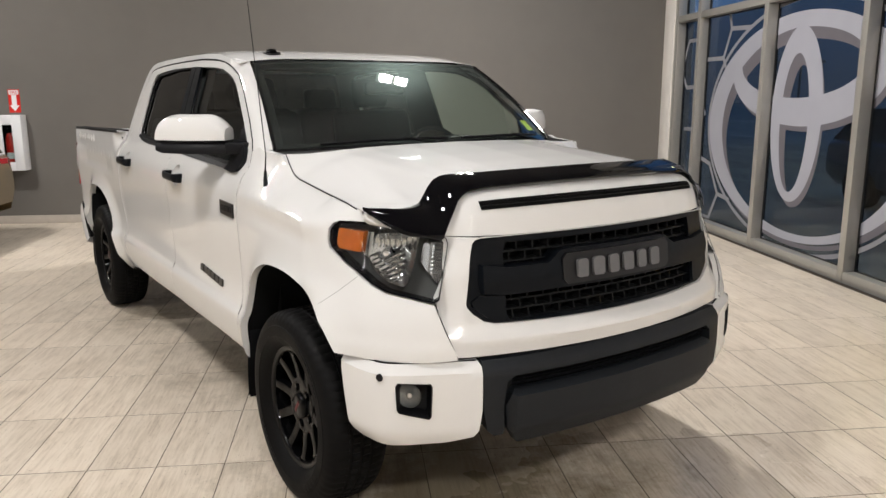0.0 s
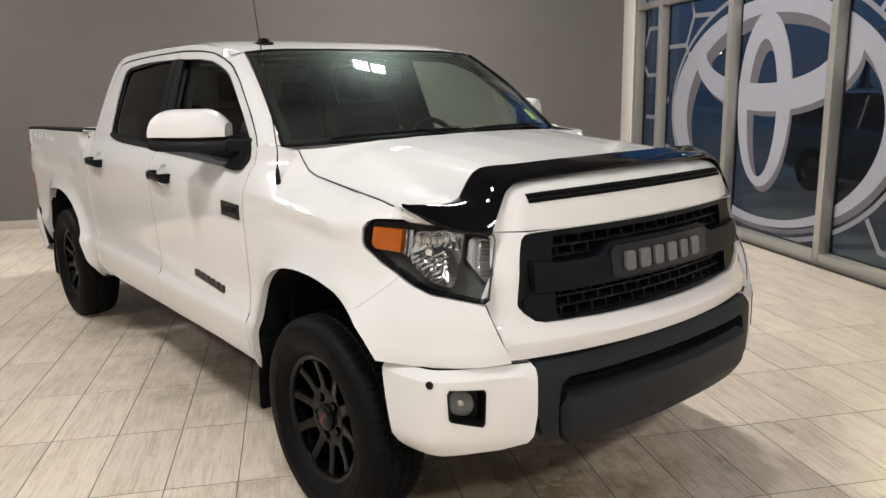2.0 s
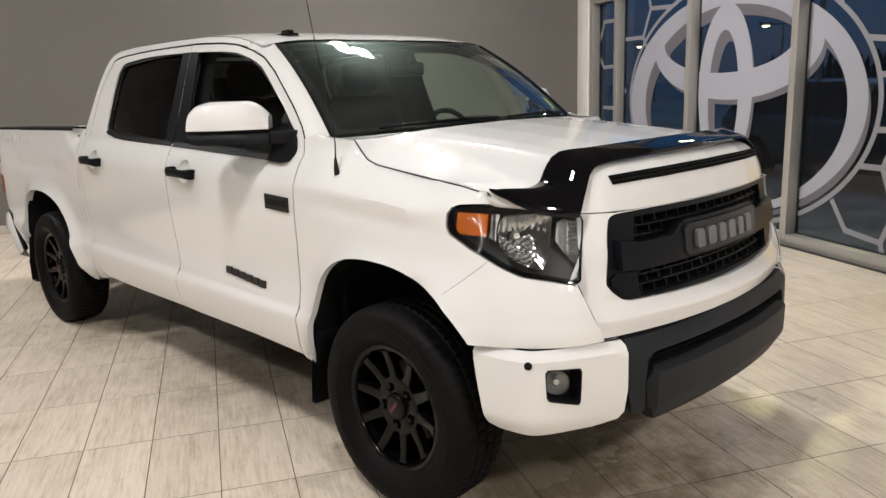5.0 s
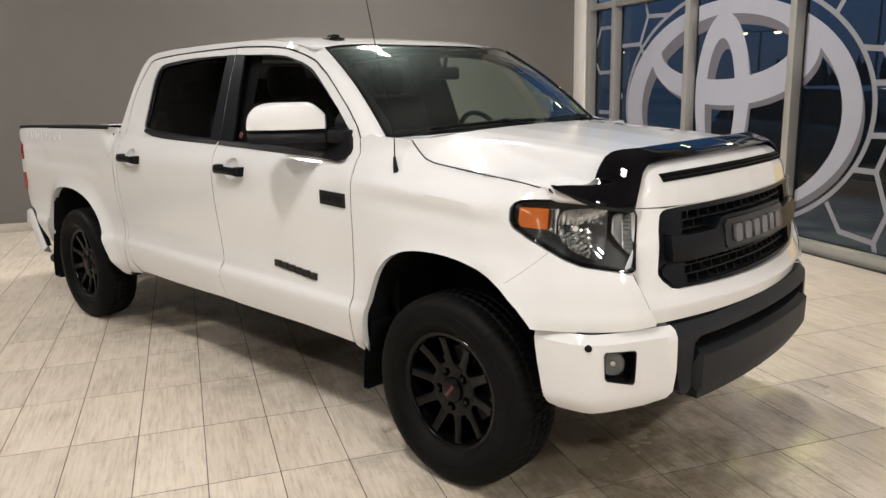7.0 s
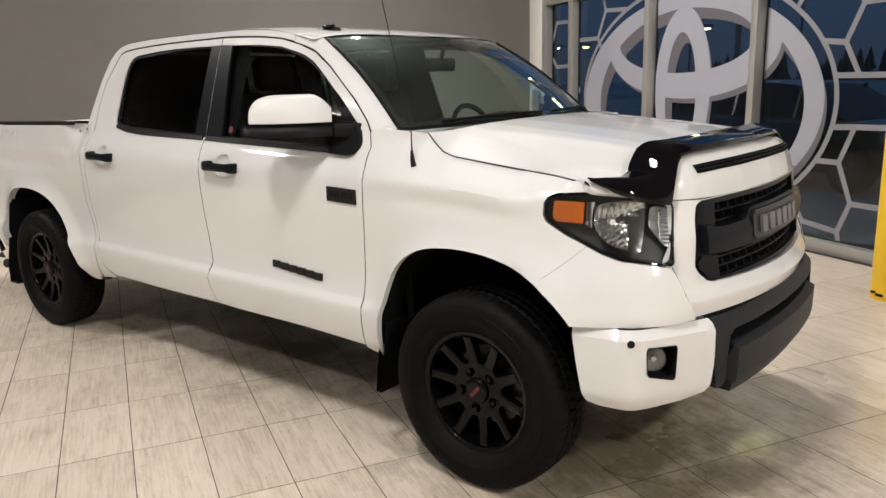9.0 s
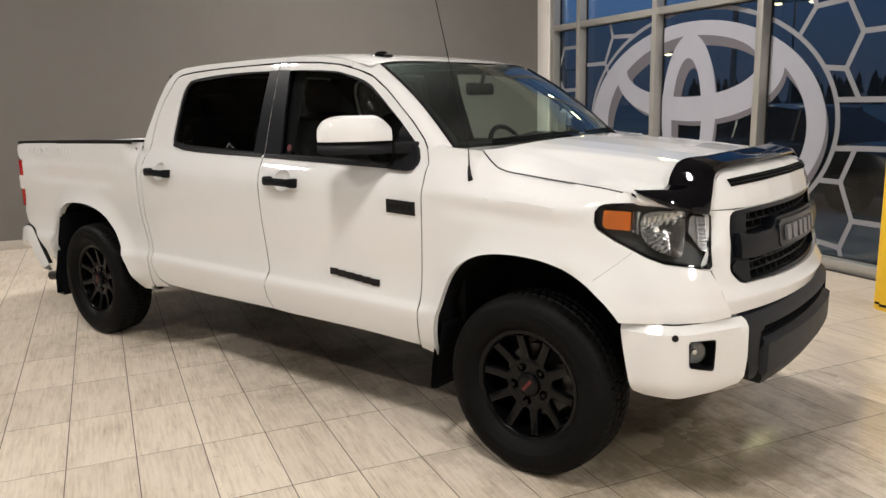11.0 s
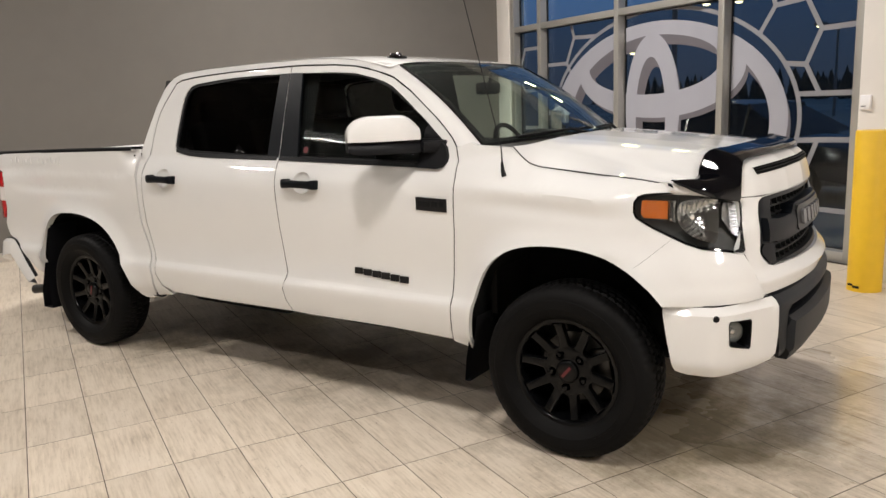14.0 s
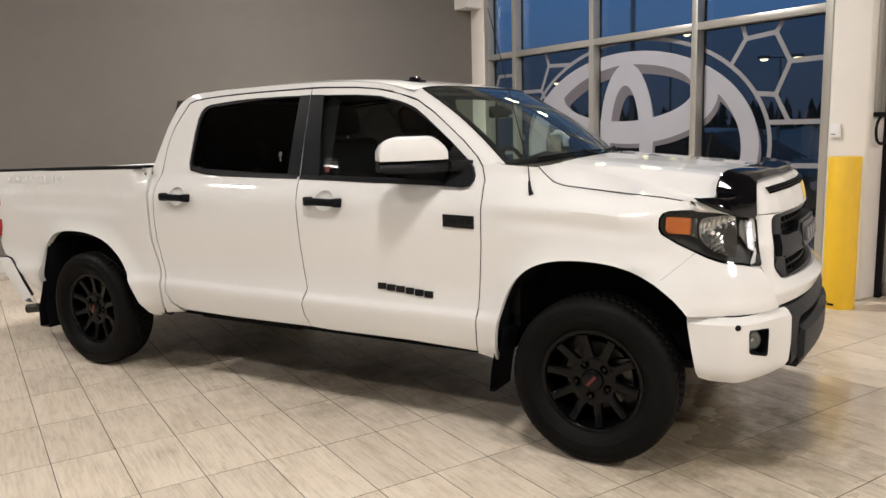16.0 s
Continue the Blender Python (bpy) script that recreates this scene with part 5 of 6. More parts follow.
def shield_v(u):
    h = abs(u) * 0.877
    lo = np.interp(h, [0, 0.30, 0.52, 0.575, 0.61, 0.65, 0.69, 0.877], [1.10, 1.10, 1.12, 1.16, 1.30, 1.60, 2.0, 2.0])
    lo = min(lo, float(np.interp(h, [0.80, 0.83, 0.877], [2.0, 1.9, 1.45])))
    hi = np.interp(h, [0, 0.30, 0.50, 0.61, 0.65, 0.72, 0.80, 0.877], [0.885, 0.890, 0.900, 0.878, 0.885, 0.935, 0.985, 1.22])
    return hi, lo


for k, o in ((0.0, 0.010), (0.02, 0.017), (0.12, 0.020), (0.3, 0.022), (0.5, 0.022), (0.7, 0.022), (0.88, 0.021), (0.98, 0.020), (1.0, 0.016)):
    r = []
    for u in du:
        hi, lo = shield_v(u)
        lift = (1 - k) ** 1.5 * float(np.interp(abs(u) * 0.877, [0.60, 0.68, 0.80], [1.0, 0.35, 0.0]))      # the trailing edge stands clear of the hood
        q = hood_point(u, hi + (lo - hi) * k, o + 0.024 * lift)
        drop = float(np.interp(abs(u) * 0.877, [0.665, 0.695, 0.79, 0.85], [0, 1, 1, 0])) * max(0.0, (k - 0.5) / 0.5)
        q.z -= 0.020 * drop
        q.x += 0.010 * drop
        r.append(q)
    dr.append(r)
defl = part("hood_deflector", loft(dr), GLOSSBLK, truck, "gloss black acrylic hood deflector", 26)
# cowl and wipers
part("cowl", loft([[Vector((-0.225 - 0.10 * abs(u) ** 2.4 - dx * (1 + 0.9 * abs(u) ** 2), 0.815 * u, z - 0.022 * abs(u) ** 3)) for u in np.linspace(-1, 1, 25)] for dx, z in ((0.0, 1.432), (0.02, 1.416), (0.05, 1.420), (0.10, 1.436))]), PLASTIC, truck, "black cowl panel")
for y0, y1 in ((-0.62, -0.02), (0.06, 0.64)):
    pts = []
    for t in np.linspace(0, 1, 9):
        y = y0 + (y1 - y0) * t
        pts.append(ws_point(y / 0.80, 0.022 + 0.012 * math.sin(math.pi * t * 0.9), 0.010))
    part("wiper", join(tube(pts, 0.007, 6), tube([pts[5] + Vector((0, 0, 0.006)), ws_point(y1 / 0.82, -0.03, 0.006)], 0.008, 6)), PLASTIC, truck)
# antenna
part("antenna", join(tube([(-0.325, -0.935, 1.345), (-0.335, -0.925, 1.42), (-0.55, -0.90, 2.18)], 0.0035, 6, 0.0018), tube([(-0.315, -0.937, 1.285), (-0.322, -0.937, 1.31), (-0.328, -0.933, 1.35)], 0.013, 10, 0.006)), PLASTIC, truck, "thin black whip antenna")
part("roof_fin", join(box(-1.265, -1.15, -0.560, -0.495, 1.868, 1.889, 0.008), box(-1.24, -1.175, -0.548, -0.507, 1.885, 1.906, 0.010)), GLOSSBLK, truck, "small black roof antenna pod")

# front: grille surround and grille


def face_x(y, z):
    a = abs(y)
    x = 0.838 - 0.20 * y * y - 0.12 * (z - 0.9) - float(np.interp(z, [1.06, 1.18], [0.0, 0.8])) * max(0.0, a - 0.60) - float(np.interp(z, [0.86, 0.98], [0.15, 0.8])) * max(0.0, a - 0.66)
    chin = float(np.interp(z, [0.779, 0.832, 0.842, 0.888, 0.93], [0.026, 0.052, 0.050, 0.004, 0.0]))     # a ledge under the grille
    return x + chin * (1 - 0.6 * (a / 0.7) ** 2)


def front(y, z, depth=0.0):
    return Vector((face_x(y, z) - depth, y, z))


mir_y = lambda pts: [(-a, b) for a, b in pts[::-1]]
sur_r = [(0.0, 1.188), (0.40, 1.188), (0.60, 1.187), (0.672, 1.186), (0.70, 1.06), (0.732, 0.965), (0.731, 0.90), (0.722, 0.83), (0.714, 0.782), (0.40, 0.779), (0.0, 0.779)]
gr_r = [(0.0, 1.1865), (0.40, 1.1865), (0.585, 1.184), (0.604, 1.178), (0.612, 1.165), (0.633, 1.069), (0.652, 0.965), (0.650, 0.950), (0.631, 0.926), (0.593, 0.896), (0.55, 0.884), (0.30, 0.878), (0.0, 0.876)]
sur = part("grille_surround", sheet(sur_r + mir_y(sur_r)[1:-1], front, [gr_r + mir_y(gr_r)[1:-1]], step=0.02, lip=0.014, lines=[[(-0.69, 0.842), (0.69, 0.842)], [(-0.69, 0.832), (0.69, 0.832)]]), PAINT, truck, "white grille surround")
grille = part("grille", sheet(gr_r + mir_y(gr_r)[1:-1], lambda y, z, d: front(y * 0.995, 1.02 + (z - 1.02) * 0.99, d + 0.012), [[(-0.49, 1.165), (0.49, 1.165), (0.50, 1.12), (0.50, 0.91), (0.49, 0.888), (-0.49, 0.888), (-0.50, 0.91), (-0.50, 1.12)]], step=0.03, lip=0.08), SATIN, truck, "satin black grille frame")
part("backing", sheet([(-0.51, 0.88), (0.51, 0.88), (0.51, 1.175), (-0.51, 1.175)], lambda y, z, d: front(y, z, d + 0.085), step=0.06, lip=0.0), LINER, grille)
# brick-pattern mesh
bars = []
for k in range(9):
    z = 0.888 + 0.034 * k
    bars.append(loft([[front(y, z + dz, dd) for y in np.linspace(-0.505, 0.505, 25)] for dz, dd in ((-0.0025, 0.075), (-0.003, 0.030), (0.003, 0.030), (0.003, 0.075))]))
    for j in range(-8, 9):
        y = (j + 0.5 * (k % 2)) * 0.066
        if abs(y) < 0.495 and k < 8:
            bars.append(loft([[front(y + dy, z + dz, dd) for dz in (0.0, 0.0345)] for dy, dd in ((-0.003, 0.075), (-0.003, 0.032), (0.003, 0.032), (0.003, 0.075))]))
part("mesh", join(*bars), MESHBLK, grille, "black brick-pattern mesh")
bar_o = [(-0.590, 1.094), (-0.500, 1.080), (-0.335, 1.082), (-0.305, 1.100), (-0.288, 1.116), (-0.25, 1.124), (0.25, 1.124), (0.288, 1.116), (0.305, 1.100), (0.335, 1.082), (0.500, 1.080), (0.590, 1.094), (0.597, 1.04), (0.592, 0.994), (0.500, 0.984), (0.28, 0.986), (-0.28, 0.986), (-0.500, 0.984), (-0.592, 0.994), (-0.597, 1.04)]
part("centre_bar", sheet(bar_o, lambda y, z, d: front(y, z, d - 0.012 - 0.01 * math.exp(-((z - 1.04) / 0.04) ** 2)), step=0.025, lip=0.06), SATIN, grille, "satin black centre bar")
plate = [(-0.282, 1.090), (-0.262, 1.110), (0.262, 1.110), (0.282, 1.090), (0.282, 1.016), (0.262, 0.998), (-0.262, 0.998), (-0.282, 1.016)]
part("badge_plate", sheet(plate, lambda y, z, d: front(y, z, d - 0.0245), step=0.03, lip=0.01), BLACKBADGE, grille)
for k in range(6):
    y = -0.200 + 0.0765 * k
    w = (0.024, 0.027, 0.024, 0.027, 0.023, 0.026)[k]
    part("badge_block", sheet([(y - w, 1.026), (y - w + 0.008, 1.019), (y + w - 0.008, 1.019), (y + w, 1.026), (y + w, 1.078), (y + w - 0.008, 1.085), (y - w + 0.008, 1.085), (y - w, 1.078)],
                              lambda a, b, d: front(a, b, d - 0.036), step=0.02, lip=0.012), BADGE, grille, "grey raised badge block")
for s in (-1, 1):
    part("side_insert", moved(sheet([(0.505, 0.978), (0.60, 0.985), (0.628, 0.965), (0.625, 0.945), (0.575, 0.905), (0.54, 0.895), (0.505, 0.893)], lambda y, z, d: front(y, z, d + 0.004), step=0.03, lip=0.05), flip(s)), SATIN, grille)

# headlights
for s in (-1, 1):
    fl = flip(s)
    hl = part("headlight", moved(sheet(HEADL, lambda a, b, d: corner(a, b, d + 0.055), step=0.03, lip=0.0), fl), SMOKE, truck, "headlight with dark bezel and amber marker")
    rim_rows = [[corner(a, b, d) for a, b in resample(HEADL + [], 0.03) + [HEADL[0]]] for d in (0.004, 0.055)]
    part("rim", moved(loft(rim_rows), fl), GLOSSBLK, hl)
    c = np.mean(np.array(HEADL), axis=0)
    inn = [tuple(c + (np.array(q) - c) * np.array((0.988, 0.972))) for q in HEADL]
    part("edge_trim", moved(sheet(HEADL, lambda a, b, d: corner(a, b, d + 0.006), [inn], step=0.03, lip=0.04), fl), GLOSSBLK, hl, "gloss black headlight edge")
    part("turn_marker", moved(sheet([(0.352, 1.196), (0.346, 1.142), (0.360, 1.124), (0.456, 1.118), (0.459, 1.190)], lambda a, b, d: corner(a, b, d + 0.014), step=0.02, lip=0.03), fl), AMBER, hl, "amber side marker")
    part("reflector_strip", moved(sheet([(0.466, 1.190), (0.464, 1.112), (0.498, 1.098), (0.500, 1.190)], lambda a, b, d: corner(a, b, d + 0.024 + 0.004 * math.sin(a * 420)), step=0.006, lip=0.02), fl), REFLECTOR, hl)
    quad = spline([(0.522, 1.184), (0.600, 1.192), (0.684, 1.188), (0.690, 1.145), (0.682, 1.075), (0.664, 1.020), (0.612, 1.026), (0.550, 1.052), (0.508, 1.095), (0.500, 1.145)], 8, True)
    bowl = []
    for r in np.linspace(0, 1, 26):
        row = []
        for k in list(range(len(quad))) + [0]:
            a, b = 0.568 + (quad[k][0] - 0.568) * r, 1.122 + (quad[k][1] - 1.122) * r
            rib = 0.0045 * math.sin(330 * (b - 0.5 * a)) * min(1, max(0, (1.118 - b) / 0.01)) * min(1.0, max(0.0, (0.64 - a) / 0.02)) + 0.003 * math.sin(260 * a) * min(1, max(0, (b - 1.135) / 0.01))
            row.append(corner(a, b, 0.054 - 0.040 * r ** 2.2 + rib * (r < 0.97)))
        bowl.append(row)
    part("reflector_bowl", moved(loft(bowl), fl), REFLECTOR, hl, "silver main beam reflector")
    q = corner(0.566, 1.122, 0.036)
    q.y *= s
    part("bulb_shield", moved(lathe([(0.0, 0.022), (0.010, 0.020), (0.015, 0.012), (0.016, 0.0)], 20, "x"), Matrix.Translation(q) @ pose(0, 0, 0, 0, 0, s * 42)), CHROME, hl)
    ins = sheet([(0.712, 1.160), (0.730, 1.172), (0.802, 1.170), (0.818, 1.158), (0.808, 1.070), (0.798, 1.030), (0.780, 1.034), (0.732, 1.075), (0.706, 1.105)],
                lambda a, b, d: corner(a, b, d + 0.020 + 0.012 * max(0.0, 1 - abs(a - 0.762) / 0.05) + (0.006 * abs(((b * 1000) % 13) / 13 - 0.5) if a > 0.745 else 0)), step=0.005, lip=0.02)
    part("ribbed_reflector", moved(ins, fl), RIBBED, hl, "ribbed silver inner reflector")
    part("fender_joint", moved(tube([corner(a, b, 0.0004) for a, b in zip(np.linspace(0.472, 0.325, 12), np.linspace(1.040, 0.925, 12))], 0.0008, 5), fl), PLASTIC, truck)
    p = part("lens", moved(sheet(HEADL, lambda a, b, d: corner(a, b, d - 0.002), step=0.03, lip=0.0), fl), LENS, hl, "clear headlight lens")
    p.visible_shadow = False

# front bumper
BP = [(0.435, 0.985), (0.545, 0.974), (0.64, 0.948), (0.698, 0.890), (0.752, 0.795), (0.800, 0.700), (0.832, 0.630), (0.862, 0.50), (0.882, 0.36), (0.896, 0.18), (0.901, 0.0)]
_b = np.array(spline(BP, 10))
_b = np.vstack([_b, (_b * [1, -1])[::-1][1:]])
BS = np.concatenate([[0], np.cumsum(np.hypot(*np.diff(_b, axis=0).T))])
BEND = float(BS[-1])


def bump_s(h):
    """Way along the bumper at half-width h."""
    k = int(np.argmin(np.abs(_b[:len(_b) // 2 + 1, 1] - h)))
    return float(BS[k])


def bumper(s_, z, depth=0.0):
    x, y = np.interp(s_, BS, _b[:, 0]), np.interp(s_, BS, _b[:, 1])
    a, b = np.interp([s_ - 0.02, s_ + 0.02], BS, _b[:, 0]), np.interp([s_ - 0.02, s_ + 0.02], BS, _b[:, 1])
    t = Vector((a[1] - a[0], b[1] - b[0])).normalized()
    n = Vector((-t.y, t.x))
    if n.x * 1 + n.y * (1 if y > 0 else -1) < 0:
        n = -n
    roll = -0.85 * max(0.0, z - 0.738) - 2.2 * max(0, 0.53 - z) ** 1.5 - 0.02 * abs(z - 0.65)
    return Vector((x + n.x * (roll - depth), y + n.y * (roll - depth), z))


S0, SH = bump_s(0.985), bump_s(0.64)
sa, sb = bump_s(0.905), bump_s(0.795)
fogh = [(sa, 0.700), (sa + 0.008, 0.712), (sb - 0.006, 0.706), (sb, 0.696), (sb - 0.004, 0.588), (sb - 0.012, 0.578), (sa + 0.012, 0.604), (sa + 0.004, 0.614)]
corner_o = [(S0 + 0.0, 0.766), (S0 + 0.10, 0.768), (S0 + 0.25, 0.769), (SH - 0.05, 0.771), (SH - 0.012, 0.771), (SH, 0.755), (SH, 0.60), (SH - 0.012, 0.525), (SH - 0.03, 0.498), (SH - 0.12, 0.478), (S0 + 0.25, 0.470), (S0 + 0.10, 0.478), (S0 + 0.055, 0.492), (S0 + 0.045, 0.52), (S0 + 0.025, 0.62)]
for s in (-1, 1):
    fl = flip(s)
    bc = part("bumper_corner", moved(sheet(corner_o, bumper, [fogh], step=0.026, lip=0.03, lines=[[(S0, 0.738), (SH, 0.738)]]), fl), PAINT, truck, "white bumper end with fog light")
    # black tube draws the shade between bumper and fender
    part("seam", moved(tube([bumper(q, 0.7705, 0.006) for q in np.linspace(S0 + 0.004, SH - 0.02, 40)], 0.0042, 6), fl), LINER, bc)
    cf = np.mean(np.array(fogh), axis=0)
    rows = [[bumper(a, b, d) for a, b in [tuple(cf + (np.array(q) - cf) * k) for q in resample(fogh, 0.03)]] for d, k in ((-0.003, 1.0), (-0.003, 0.95), (0.02, 0.90), (0.06, 0.80))]
    rows = [r + [r[0]] for r in rows]
    part("fog_bezel", moved(join(loft(rows), ([bumper(a, b, 0.06) for a, b in [tuple(cf + (np.array(q) - cf) * 0.82) for q in fogh]], [list(range(len(fogh)))])), fl), PLASTIC, bc, "black fog light bezel")
    cfl = bumper(sa + 0.44 * (sb - sa), cf[1] + 0.008, 0.05)
    cfl.y *= s
    m = Matrix.Translation(cfl) @ pose(0, 0, 0, 0, 0, s * 50)
    part("fog_bowl", moved(lathe([(0.0, 0.010), (0.022, 0.012), (0.040, 0.020), (0.044, 0.026)], 28, "x"), m), FOGLENS, bc)
    part("fog_lens", moved(lathe([(0.0, 0.036), (0.02, 0.034), (0.038, 0.028), (0.045, 0.020), (0.046, 0.0)], 28, "x"), m), LENS, bc, "clear fog light lens").visible_shadow = False
    part("fog_bulb", moved(lathe([(0.0, 0.026), (0.010, 0.024), (0.013, 0.012), (0.013, 0.0)], 16, "x"), m), REFLECTOR, bc)
    q = bumper(bump_s(0.945), 0.728)
    q.y *= s
    part("parking_sensor", moved(lathe([(0.0, 0.004), (0.011, 0.004), (0.0135, 0.001), (0.0135, -0.004)], 20, "x"), Matrix.Translation(q) @ pose(0, 0, 0, 0, 0, s * 62)), PLASTIC, bc, "round dark parking sensor")
E_ = BEND - SH
up = [(SH + 0.003, 0.77), (E_ - 0.003, 0.77), (E_ - 0.003, 0.60), (E_ - 0.02, 0.52), (E_ - 0.05, 0.490), (E_ - 0.086, 0.492), (E_ - 0.080, 0.60), (E_ - 0.092, 0.690), (E_ - 0.125, 0.712), (SH + 0.125, 0.712), (SH + 0.092, 0.690), (SH + 0.080, 0.60), (SH + 0.086, 0.492), (SH + 0.05, 0.490), (SH + 0.02, 0.52), (SH + 0.003, 0.60)]
slot_o = [(SH + 0.08, 0.715), (E_ - 0.08, 0.715), (E_ - 0.07, 0.50), (SH + 0.07, 0.50)]
bm_c = part("bumper_centre", sheet(up, bumper, step=0.022, lip=0.045), GREYPL, truck, "dark grey plastic bumper centre")
part("slot_mesh", sheet(slot_o, lambda a, b, d: bumper(a, b, d + 0.035), step=0.05, lip=0.0), LINER, bm_c)
for z in (0.674, 0.692):
    part("slot_bar", loft([[bumper(a, z + dz, dd) for a in np.linspace(SH + 0.12, E_ - 0.12, 30)] for dz, dd in ((-0.002, 0.03), (0, 0.014), (0.002, 0.03))]), PLASTIC, bm_c)
skid = [(SH + 0.110, 0.650), (SH + 0.125, 0.660), (E_ - 0.125, 0.660), (E_ - 0.110, 0.650), (E_ - 0.092, 0.60), (E_ - 0.098, 0.52), (E_ - 0.15, 0.452), (SH + 0.15, 0.452), (SH + 0.098, 0.52), (SH + 0.092, 0.60)]


def skid_surf(a, b, d):
    e = min(a - (SH + 0.092), (E_ - 0.092) - a)
    k = min(1.0, max(0.0, e / 0.028))
    t = min(1.0, max(0.0, (0.660 - b) / 0.018))
    p = bumper(a, max(b, 0.51), d + 0.012 - 0.034 * min(k, t))
    return Vector((p.x - 0.6 * max(0, 0.51 - b), p.y, b))


part("skid_panel", sheet(skid, skid_surf, step=0.014, lip=0.05, lines=[[(SH + 0.122, 0.642), (E_ - 0.122, 0.642)], [(SH + 0.125, 0.51), (E_ - 0.125, 0.51)]]), GREYPL, bm_c, "dark grey lower bumper panel", 25)
up_b = [(SH - 0.11, 0.790), (E_ + 0.11, 0.790), (E_ + 0.05, 0.766), (SH - 0.05, 0.766)]
part("bumper_gap", sheet(up_b, lambda a, b, d: bumper(a, b, d + 0.04), step=0.05, lip=0.0), LINER, bm_c)
part("under_tray", box(-0.6, 0.58, -0.58, 0.58, 0.40, 0.45, 0.02), PLASTIC, truck)
# unseen box added in the engine bay to block light and keep it dark
part("engine_bay_shade", box(-0.55, 0.60, -0.52, 0.52, 0.42, 1.10, 0.02), LINER, truck)
part("chassis", join(box(-4.7, 0.5, 0.38, 0.50, 0.45, 0.58, 0.01), box(-4.7, 0.5, -0.50, -0.38, 0.45, 0.58, 0.01), tube([(-3.70, -0.75, 0.405), (-3.70, 0.75, 0.405)], 0.045), box(-2.9, -0.6, -0.72, 0.72, 0.50, 0.56), box(-3.045, -2.99, -0.90, 0.90, 0.56, 1.36), box(-3.25, -0.75, -0.66, -0.15, 0.345, 0.50, 0.05), box(-3.25, -0.75, 0.15, 0.66, 0.345, 0.50, 0.05), box(-4.72, -3.02, -0.84, 0.84, 0.90, 0.97)), LINER, truck)
part("fuel_tank", box(-2.95, -1.35, 0.20, 0.86, 0.33, 0.56, 0.06, 3), LINER, truck)
part("muffler", box(-3.0, -2.0, -0.70, -0.30, 0.34, 0.52, 0.08, 3), LINER, truck)
part("drive_shaft", tube([(-3.66, 0.0, 0.42), (-1.0, 0.0, 0.46)], 0.05, 12), LINER, truck)
spare = part("spare_tyre", moved(lathe([(0.22, 0.09), (0.30, 0.12), (0.36, 0.11), (0.39, 0.06), (0.39, -0.06), (0.36, -0.11), (0.30, -0.12), (0.22, -0.09), (0.0, -0.06)], 40, "z"), Matrix.Translation((-4.32, 0.0, 0.66))), RUBBER, truck)
for s in (-1, 1):
    part("sill_bracket", moved(box(-3.035, -2.93, 0.90, 0.945, 0.425, 0.505, 0.012), flip(s)), PLASTIC, truck)
    part("lower_arm", moved(tube([(0.05, 0.30, 0.36), (0.0, 0.72, 0.33)], 0.045, 10), flip(s)), LINER, truck)
part("exhaust_pipe", tube([(-3.2, -0.62, 0.40), (-4.3, -0.70, 0.34), (-4.52, -0.80, 0.305)], 0.032, 10), LINER, truck)
part("exhaust", tube([(-4.50, -0.79, 0.308), (-4.68, -0.86, 0.285)], 0.036, 16), STEEL, truck, "steel exhaust tip")

